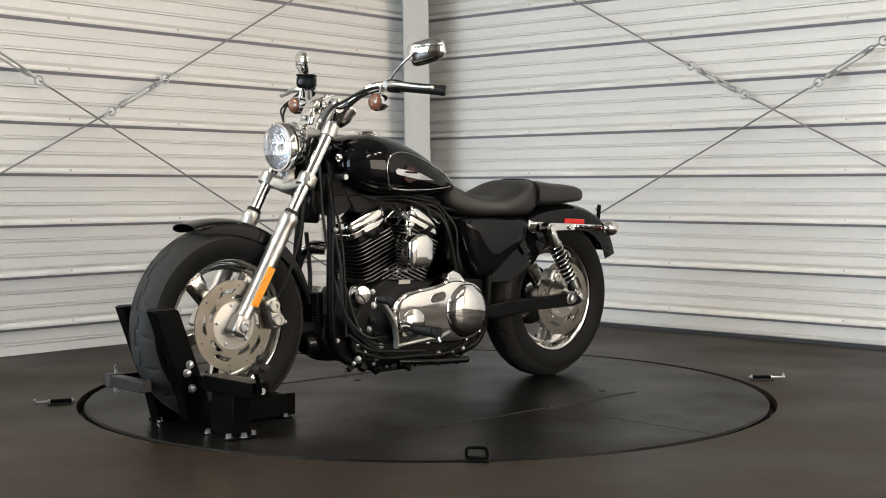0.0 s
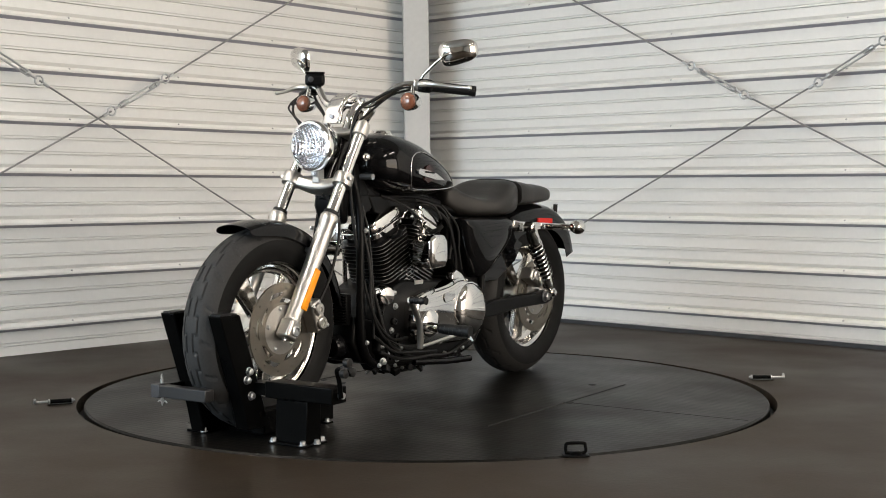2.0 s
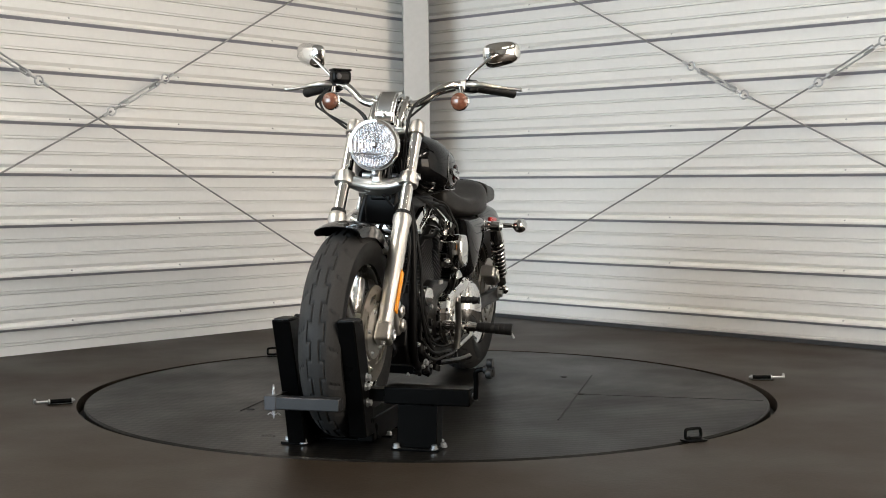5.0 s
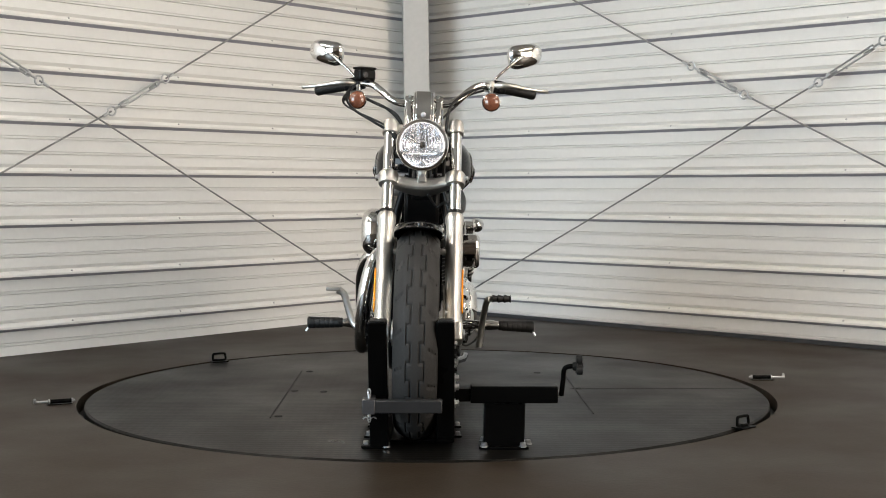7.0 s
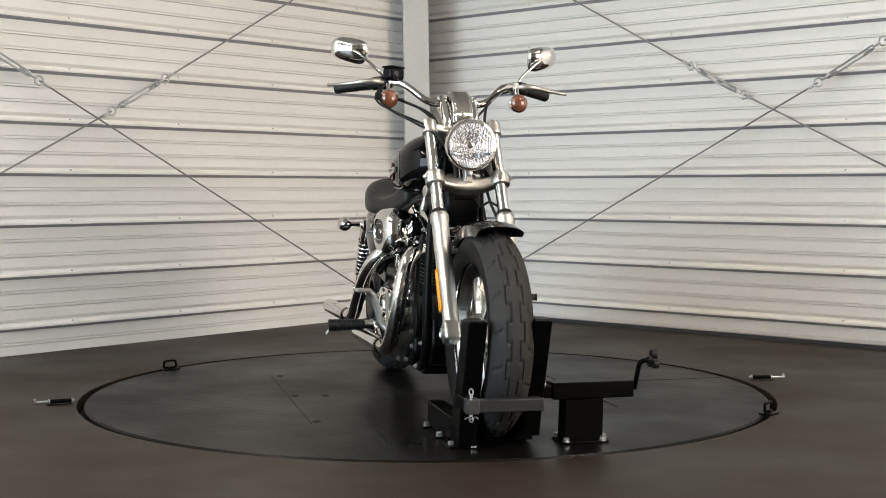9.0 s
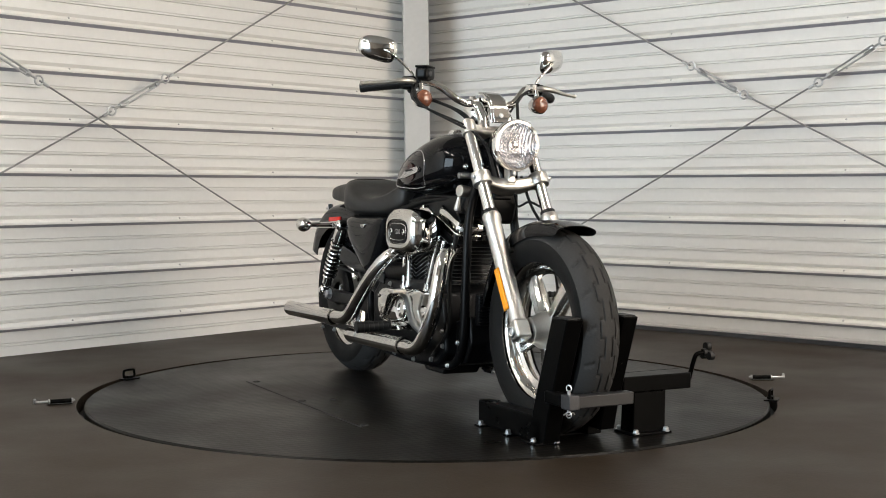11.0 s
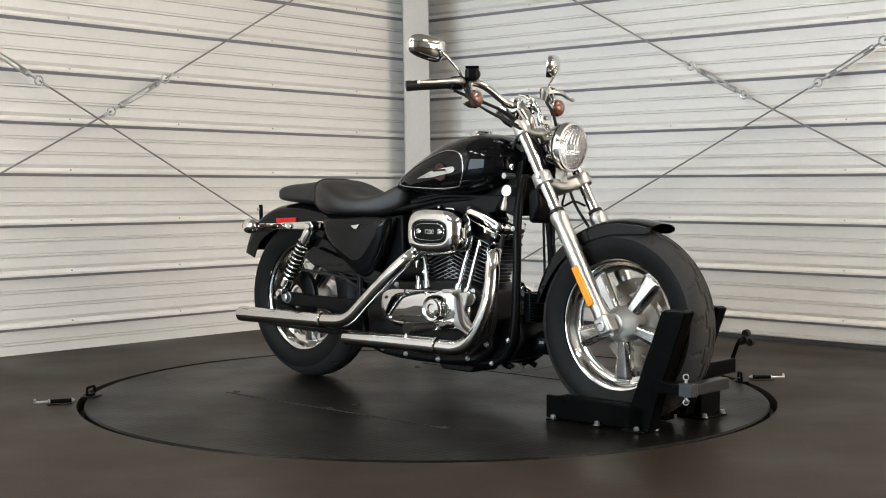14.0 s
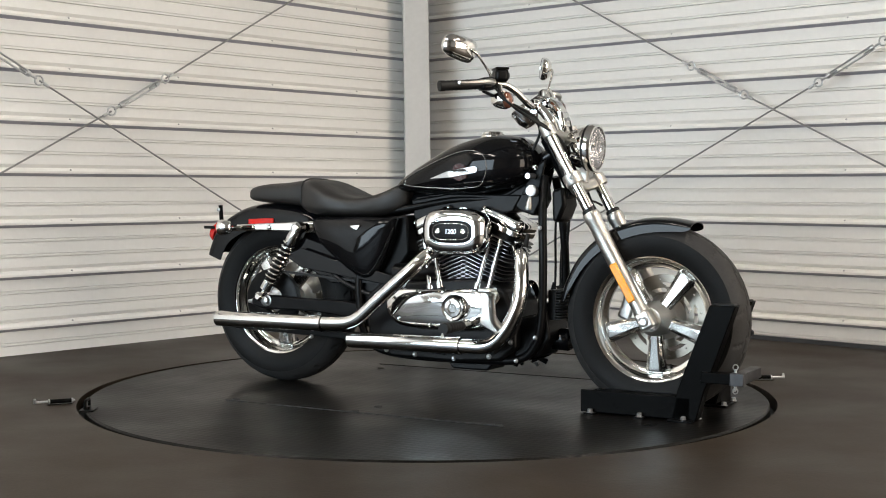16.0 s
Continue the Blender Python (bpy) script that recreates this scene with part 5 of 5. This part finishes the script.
part("pedal_bracket", plate(B(), [(0.20, 0.395), (0.265, 0.402), (0.268, 0.388), (0.245, 0.34), (0.30, 0.265), (0.285, 0.245), (0.20, 0.285), (0.205, 0.33)], -0.205, -0.192), M_ALU, bike, "polished control bracket", bevel=0.005)
part("side_stand", tube(B(), [(0.10, 0.12, 0.145), (-0.05, 0.155, 0.135), (-0.20, 0.165, 0.130)], 0.012, 12), M_BLACK, bike)
for k in range(14):
    x = 0.30 - 0.042 * k
    part("underside_bolt", bolt(B(), (x, 0.09 + 0.03 * ((k * 7) % 3 - 1), 0.128 + 0.010 * ((k * 5) % 4)), (0.2, 0.8, -0.4), 0.005, 0.008), M_ZINC, bike)
part("oil_pan_block", plate(B(), [(0.20, 0.15), (0.16, 0.105), (0.02, 0.105), (-0.02, 0.15)], -0.06, 0.08), M_ENGINE, bike, bevel=0.006)

# calipers
for name, c, tilt in (("front_caliper", Vector((0.640, 0.098, 0.354)), 20), ("rear_caliper", Vector((-0.690, 0.112, 0.402)), 65)):
    m = Matrix.Translation(c) @ Matrix.Rotation(radians(tilt), 4, "Y")
    cal = part(name, slab(B(), rounded(0.052, 0.058, 0.012), -0.052, 0.052, m), M_ALU, bike, "cast aluminium brake caliper", bevel=0.008, segs=3)
    for z in (-0.024, 0.024):
        part("piston_boss", lathe(B(), [(0.021, 0.020), (0.021, 0.036), (0.017, 0.040), (0.009, 0.040), (0.008, 0.036), (0, 0.036)], m @ Vector((0, 0, z)), (0, 1, 0), 22), M_ALU, cal)
        part("caliper_bolt", bolt(B(), m @ Vector((0.022 if z > 0 else -0.022, 0.028, z * 1.7)), (0, 1, 0), 0.006, 0.008), M_ZINC, cal)
part("caliper_hanger", plate(B(), [(-0.7595, 0.350), (-0.80, 0.36), (-0.74, 0.44), (-0.66, 0.43), (-0.62, 0.38), (-0.68, 0.34)], 0.080, 0.088), M_ALU, bike, bevel=0.003)
part("front_axle", tube(B(), [(FOOT.x, -0.138, FOOT.z), (FOOT.x, 0.138, FOOT.z)], 0.010, 14), M_ZINC, bike)
part("rear_axle", tube(B(), [(-0.7595, -0.138, 0.322), (-0.7595, 0.138, 0.322)], 0.010, 14), M_ZINC, bike)
part("drive_belt", plate(B(), [(-0.76, 0.445), (-0.12, 0.40), (-0.12, 0.392), (-0.76, 0.437)], -0.118, -0.096), M_RUBBER, bike)
part("belt_guard", plate(B(), [(-0.20, 0.440), (-0.45, 0.490), (-0.60, 0.530), (-0.68, 0.500), (-0.60, 0.455), (-0.20, 0.400)], -0.130, -0.122), M_BLACK, bike, bevel=0.003)


# boxes and brackets that fill the frame
part("electrics_cover", plate(B(), [(0.215, 0.735), (0.350, 0.80), (0.362, 0.72), (0.330, 0.66), (0.270, 0.68)], -0.045, 0.045), M_ENGINE, bike, "black electrics cover", bevel=0.008)
part("battery_box", plate(B(), [(-0.16, 0.66), (-0.15, 0.52), (-0.21, 0.44), (-0.36, 0.40), (-0.50, 0.46), (-0.52, 0.63)], -0.090, 0.090), M_SATIN, bike, "black battery box", bevel=0.008)
part("belt_cover", plate(B(), [(-0.19, 0.43), (-0.23, 0.36), (-0.25, 0.25), (-0.33, 0.24), (-0.36, 0.42)], -0.10, 0.105), M_ENGINE, bike, bevel=0.006)
rng = random.Random(5)
for k in range(16):
    x = 0.30 - 0.036 * k
    y = 0.075 + 0.045 * rng.random()
    z = 0.120 + 0.030 * rng.random()
    m = pose(x, y, z, rng.uniform(-20, 20), rng.uniform(-30, 30), rng.uniform(-25, 25))
    part("underside_bracket", box(B(), 0, 0, 0, rng.uniform(0.02, 0.05), rng.uniform(0.012, 0.03), rng.uniform(0.012, 0.028), m), M_ENGINE if k % 3 else M_SATIN, bike, bevel=0.003)
for pts in ([(0.30, 0.118, 0.20), (0.18, 0.125, 0.165), (0.02, 0.13, 0.160), (-0.12, 0.125, 0.155), (-0.24, 0.12, 0.185)], [(0.33, 0.11, 0.26), (0.24, 0.13, 0.20), (0.12, 0.14, 0.185), (-0.02, 0.135, 0.175)], [(0.34, 0.115, 0.42), (0.31, 0.125, 0.32), (0.26, 0.13, 0.225), (0.15, 0.135, 0.175)]):
    cable("hose", pts, 0.006)
for x, z in ((0.245, 0.235), (0.225, 0.30), (0.305, 0.335), (0.205, 0.245), (0.165, 0.185)):
    part("case_boss", lathe(B(), [(0.014, 0), (0.013, 0.010), (0.008, 0.012), (0.006, 0.009), (0, 0.009)], (x, 0.115, z), (0, 1, 0), 16), M_ENGINE, bike)
part("drain_plug", bolt(B(), (0.285, 0.118, 0.168), (0.3, 1, -0.2), 0.010, 0.012), M_ZINC, bike)
for k in range(4):
    part("case_rib", box(B(), 0.262 - 0.022 * k, 0.117, 0.19 + 0.008 * k, 0.005, 0.010, 0.060), M_ENGINE, bike, smooth=False)
for x, z, r in ((0.120, 0.470, 0.007), (0.030, 0.462, 0.006), (0.215, 0.352, 0.009), (0.235, 0.270, 0.008), (0.180, 0.205, 0.008), (0.255, 0.190, 0.006)):
    part("case_screw", bolt(B(), (x, 0.116 if z < 0.44 else 0.071, z), (0, 1, 0), r, 0.008), M_ZINC, bike)
for pts in ([(0.085, 0.130, 0.650), (0.12, 0.10, 0.69), (0.16, 0.07, 0.715), (0.22, 0.05, 0.735)], [(-0.045, 0.130, 0.650), (-0.02, 0.11, 0.70), (0.05, 0.08, 0.72)], [(-0.125, 0.075, 0.70), (-0.175, 0.115, 0.62), (-0.185, 0.118, 0.53), (-0.205, 0.118, 0.46)]):
    cable("plug_lead", pts, 0.0045)
for y in (0.075, -0.095):
    part("cylinder_bracket", plate(B(), [(0.02, 0.655), (0.13, 0.655), (0.118, 0.675), (0.088, 0.690), (0.062, 0.690), (0.032, 0.675)], y, y + 0.008), M_CHROME, bike, "chrome bracket between the cylinders", bevel=0.003)
part("fork_stop", box(B(), 0.432, 0, 0.735, 0.05, 0.07, 0.030), M_SATIN, bike, bevel=0.006)


# the rear end sits a little further back and to the left than the drawing's centre line
REAR = ("rear_wheel", "rear_fender", "fender_strut", "rear_signal", "tail_light", "plate_bracket", "bracket_foot", "shock_absorber", "swingarm", "rear_caliper", "caliper_hanger", "rear_axle", "belt_sprocket", "pillion_pad")
for ob in bike.children:
    if ob.name.split(".")[0] in REAR:
        ob.location += Vector((-0.014, 0.024, 0.0))

# ---- wheel chock, bolted to the turntable ----
CHOCK = pose(-0.0289, -0.1294, 0.0, 0, 0, -90.86)
chock = thing("wheel_chock", "black steel wheel chock gripping the front tyre", "wheel chock")
part("base_plate", box(B(), 0.72, 0, 0.004, 0.26, 0.18, 0.008), M_BLACKSTEEL, chock, bevel=0.002)
for s, y0, y1 in ((-1, -0.128, -0.073), (1, 0.066, 0.118)):
    ym, w = (y0 + y1) / 2, y1 - y0
    low = ((0.868, 0.952, 0.004), (0.888, 0.978, 0.10)) if s < 0 else ((0.874, 0.960, 0.032), (0.888, 0.978, 0.10))
    up = loft(B(), [[(x, y, z) for x, y in ((xa, y0), (xb, y0), (xb, y1), (xa, y1))] for xa, xb, z in low + ((0.992, 1.078, 0.378), (0.996, 1.080, 0.384))])
    post = part("upright", up, M_BLACKSTEEL, chock, "leaning black steel upright", bevel=0.004)
    part("end_cap", box(B(), 1.037, ym, 0.385, 0.070, w - 0.010, 0.006), M_RUBBER, post, bevel=0.002)
part("side_rail", box(B(), 0.742, -0.1005, 0.042, 0.385, 0.055, 0.076), M_BLACKSTEEL, chock, "black square steel rail", bevel=0.004)
part("side_rail", box(B(), 0.720, 0.092, 0.043, 0.340, 0.052, 0.074), M_BLACKSTEEL, chock, "black square steel rail", bevel=0.004)
for x in (0.600, 0.760):
    part("anchor_bolt", bolt(B(), (x, 0.130, 0.003), (0, 0, 1), 0.008, 0.012), M_ZINC, chock)
    part("tab", box(B(), x, 0.124, 0.003, 0.032, 0.035, 0.006), M_BLACKSTEEL, chock)
part("foot", box(B(), 0.905, -0.1125, 0.004, 0.085, 0.079, 0.008), M_BLACKSTEEL, chock, bevel=0.002)
for x in (0.590, 0.765, 0.915):
    part("anchor_bolt", bolt(B(), (x, -0.1405, 0.003), (0, 0, 1), 0.009, 0.014), M_ZINC, chock, "bright anchor bolt")
    part("tab", box(B(), x, -0.1345, 0.003, 0.035, 0.04, 0.006), M_BLACKSTEEL, chock)
part("anchor_bolt", bolt(B(), (0.945, -0.0805, 0.005), (0, 0, 1), 0.009, 0.014), M_ZINC, chock)
for z, x in ((0.21, 0.958), (0.185, 0.968), (0.135, 0.950)):
    part("side_bolt", bolt(B(), (x, 0.118, z), (0, 1, 0), 0.010, 0.012), M_ZINC, chock, "bright hexagon bolt")
cross = part("cross_bar", box(B(), 1.090, -0.012, 0.150, 0.038, 0.190, 0.036), M_BARSTEEL, chock, "black square cross bar", bevel=0.003)
part("bar_sleeve", box(B(), 1.088, -0.122, 0.150, 0.046, 0.036, 0.042), M_GREYSTEEL, chock, "grey steel sleeve", bevel=0.003)
part("sleeve_arm", box(B(), 1.020, -0.122, 0.150, 0.10, 0.030, 0.036), M_BLACKSTEEL, chock, bevel=0.003)
part("hitch_pin", tube(B(), [(1.08, -0.122, 0.118), (1.08, -0.122, 0.182)], 0.005, 10), M_ZINC, chock)
for z in (0.188, 0.112):
    loop = [(1.08 + 0.007 * math.cos(a), -0.122 + 0.004 * math.cos(a), z + 0.009 * math.sin(a)) for a in (2 * math.pi * k / 18 for k in range(18))]
    part("pin_ring", tube(B(), loop, 0.002, 6, closed=True), M_ZINC, chock)
part("pin_clip", tube(B(), smooth_path([(1.08, -0.140, 0.112), (1.08, -0.131, 0.117), (1.08, -0.122, 0.111), (1.08, -0.110, 0.117), (1.08, -0.102, 0.112)], 4), 0.002, 6), M_ZINC, chock)
# side arm on a leg, with a crank at its end
part("inner_bar", box(B(), 0.905, 0.140, 0.155, 0.056, 0.100, 0.038), M_BLACKSTEEL, chock, bevel=0.003)
arm = part("side_arm", box(B(), 0.905, 0.2925, 0.157, 0.070, 0.256, 0.050), M_BLACKSTEEL, chock, "black square steel side arm", bevel=0.004)
leg = loft(B(), [[(x, y, z) for x, y in ((xa, ya), (xb, ya), (xb, yb), (xa, yb))] for xa, xb, ya, yb, z in ((0.868, 0.938, 0.203, 0.322, 0.006), (0.872, 0.936, 0.206, 0.326, 0.132))])
part("leg", leg, M_BLACKSTEEL, chock, "black steel leg", bevel=0.003)
part("leg_foot", box(B(), 0.905, 0.262, 0.004, 0.105, 0.145, 0.008), M_BLACKSTEEL, chock, bevel=0.002)
for x, y in ((0.948, 0.205), (0.948, 0.318), (0.860, 0.205), (0.860, 0.318), (0.905, 0.335)):
    part("anchor_bolt", bolt(B(), (x, y, 0.006), (0, 0, 1), 0.009, 0.012), M_ZINC, chock, "bright anchor bolt")
part("crank_shaft", tube(B(), [(0.905, 0.30, 0.157), (0.905, 0.436, 0.157)], 0.010, 14), M_ZINC, chock)
cr = part("crank_handle", tube(B(), smooth_path([(0.912, 0.432, 0.152), (0.925, 0.436, 0.20), (0.938, 0.438, 0.232), (0.942, 0.450, 0.241), (0.943, 0.470, 0.242)], 5), 0.0075, 10), M_BLACKSTEEL, chock, "black cranked handle")
kb = B()
lathe(kb, [(0, 0.0), (0.012, 0.0), (0.014, 0.012), (0.010, 0.014), (0.010, 0.03), (0, 0.03)], (0.943, 0.462, 0.242), (0, 1, 0), 14)
for k in range(3):
    a = radians(90 + 120 * k)
    lathe(kb, [(0, 0.010), (0.013, 0.010), (0.014, 0.016), (0.014, 0.026), (0, 0.030)], (0.943 + 0.019 * math.cos(a), 0.462, 0.242 + 0.019 * math.sin(a)), (0, 1, 0), 12)
part("knob", kb, M_RUBBER, cr, "black three-lobed knob")


# ---- tie-down rings at the edge of the turntable ----
def lashing_ring(label):
    ring = thing("lashing_ring", label, "lashing ring", "lashing rings on the turntable")
    part("ring_plate", slab(B(), rounded(0.075, 0.05, 0.008), 0.0, 0.005), M_BLACKSTEEL, ring, bevel=0.002)
    loop = smooth_path([(x, 0.004, z) for x, z in ((-0.028, 0.010), (-0.028, 0.028), (-0.022, 0.036), (0.022, 0.036), (0.028, 0.028), (0.028, 0.010), (0.0, 0.007), (-0.028, 0.010))], 4)[:-1]
    part("ring", tube(B(), loop, 0.005, 10, closed=True), M_BLACKSTEEL, ring)
    part("ring_strap", box(B(), 0, 0.004, 0.008, 0.030, 0.022, 0.012), M_BLACKSTEEL, ring, bevel=0.003)
    return ring


RING_A, RING_B = pose(1.000, -0.755, 0.0, 0, 0, 40), pose(-0.911, 0.827, 0.0, 0, 0, 30)
ring_a = lashing_ring("black steel lashing ring on the turntable edge")
ring_b = copy_thing(ring_a, RING_B)


# ---- spring bolts on the floor beside the turntable ----
def latch(a, b):
    """A plunger that holds the turntable, from its outer end to the gap."""
    a, b = Vector((*a, 0.0)), Vector((*b, 0.0))
    d = (b - a).normalized()
    t = thing("floor_latch", "small steel spring latch bolted to the floor", "latch", "latches beside the turntable")
    L = (b - a).length
    at = lambda k, z=0.012: tuple(a + d * (L * k) + Vector((0, 0, z)))
    part("plunger", tube(B(), [at(0.0), at(1.0)], 0.0045, 10), M_ZINC, t)
    sleeve = part("sleeve", tube(B(), [at(0.34), at(0.95)], 0.0075, 14), M_BLACKSTEEL, t)
    for k in (0.37, 0.93):
        part("band", tube(B(), [at(k - 0.02), at(k + 0.02)], 0.0088, 14), M_ZINC, sleeve)
    n = Vector((-d.y, d.x, 0))
    part("handle", tube(B(), [tuple(Vector(at(0.02)) - n * 0.004), tuple(Vector(at(0.02)) - n * 0.012 + Vector((0, 0, 0.012)))], 0.005, 8), M_ZINC, t)
    m = Matrix((d, n, Vector((0, 0, 1)))).transposed().to_4x4()
    m.translation = a + d * L * 0.62
    part("latch_plate", box(B(), 0, 0, 0.001, L * 0.6, 0.020, 0.004, m), M_BLACKSTEEL, t)
    return t


latch((-1.375, -0.318), (-1.246, -0.262))
latch((1.412, 0.262), (1.272, 0.266))


# ---- cross bracing on the walls: cables with turnbuckles ----
def brace(wall, a, b, t0, t1, label):
    """A cable in front of a wall from mark a to mark b, with a turnbuckle between the marks t0 and t1 along it."""
    off = 0.10
    P = lambda q: wall(q[0], q[1], off)
    t = thing("brace_cable", label, "cable", "cross bracing cables on the walls")
    t0p, t1p = P(t0), P(t1)
    d = (t1p - t0p).normalized()
    part("cable", tube(B(), [P(a), t0p], 0.0045, 8), M_WIRE, t)
    part("cable", tube(B(), [t1p, P(b)], 0.0045, 8), M_WIRE, t)
    tb = part("turnbuckle", tube(B(), [t0p + d * 0.055, t0p + d * 0.075], 0.013, 12), M_ZINC, t, "galvanised turnbuckle")
    part("turnbuckle_end", tube(B(), [t1p - d * 0.075, t1p - d * 0.055], 0.013, 12), M_ZINC, tb)
    nrm = (P((t0[0], t0[1])) - wall(t0[0], t0[1], 0.0)).normalized()
    side = d.cross(nrm).normalized()
    for s in (1, -1):
        part("turnbuckle_bar", tube(B(), [t0p + d * 0.06 + side * s * 0.010, t1p - d * 0.06 + side * s * 0.010], 0.005, 8), M_ZINC, tb)
    part("screw_rod", tube(B(), [t0p + d * 0.02, t0p + d * 0.11], 0.006, 8), M_ZINC, tb)
    part("screw_rod", tube(B(), [t1p - d * 0.11, t1p - d * 0.02], 0.006, 8), M_ZINC, tb)
    for p, e in ((t0p, d), (t1p, -d)):
        c = p + e * 0.004
        loop = [c + 0.021 * (math.cos(q) * d + math.sin(q) * side) for q in (2 * math.pi * k / 20 for k in range(20))]
        part("eye", tube(B(), loop, 0.0045, 8, closed=True), M_ZINC, tb)
        part("cable_clip", tube(B(), [p - e * 0.05, p - e * 0.02], 0.008, 10), M_ZINC, tb)
    return t


CABLE = "thin steel bracing cable with turnbuckle on the ribbed wall"
brace(on_left, (-1.90, 0.055), (1.9, 2.02), (0.395, 1.242), (0.72, 1.411), CABLE)
brace(on_left, (2.0, 0.095), (-1.90, 2.205), (0.02, 1.122), (-0.295, 1.297), CABLE)
brace(on_right, (-2.1, 2.395), (2.0, 0.255), (-0.25, 1.385), (0.06, 1.222), CABLE)
brace(on_right, (-1.95, 0.045), (2.0, 2.10), (0.447, 1.261), (0.77, 1.437), CABLE)

# screws through the ribs
for host, at, first, pitch, xs in ((wall_left, on_left, 0.137, 0.2350, (1.43, 0.81, 0.190, -0.43, -1.05, -1.685, -2.2)), (wall_right, on_right, 0.122, 0.2405, (-2.3, -1.365, -0.416, 0.555, 1.5, 2.45))):
    bm = B()
    for x in xs:
        for k in range(9):
            p = at(x, first + pitch * k + 0.002, 0.0165)
            bolt(bm, p, at(0, 0, 1) - at(0, 0, 0), 0.0040, 0.005)
    part("wall_screws", bm, M_TRIM, host)
for host, c, along, inward in ((wall_right, CORNER, TR, -NR),):
    m = Matrix((along, inward, Vector((0, 0, 1)))).transposed().to_4x4()
    m.translation = c
    tagged(part("base_trim", box(B(), NEAR / 2, 0.010, 0.010, NEAR - 0.02, 0.018, 0.020, m), M_DARKTRIM, host, smooth=False))


# ---- ceiling panel lamps over and behind the camera ----
def panel_lamp(x, y, turn):
    t = thing("panel_lamp", "white oblong LED panel lamp on the ceiling", "lamp", "lamps on the ceiling")
    part("lamp_frame", box(B(), 0, 0, 0.0, 1.56, 0.46, 0.05), M_WALL, t, bevel=0.004)
    part("diffuser", box(B(), 0, 0, -0.027, 1.50, 0.40, 0.006), M_LAMP, t, smooth=False)
    t.matrix_basis = pose(x, y, TALL - 0.02, 0, 0, turn)
    return t


for x, y in ((-3.2, -1.9), (3.2, -1.9), (-2.7, -4.0), (2.7, -4.0)):
    panel_lamp(x, y, 90)


def motions():
    """What stands on the turntable goes round with it."""
    rides = [(turntable, Matrix()), (bike, BIKE), (chock, CHOCK), (ring_a, RING_A), (ring_b, RING_B)]
    for ob, rest in rides:
        walk(ob, [(k * 0.5, Matrix.Rotation(radians(turn_at(k * 0.5)), 4, "Z") @ rest) for k in range(33)])


motions()
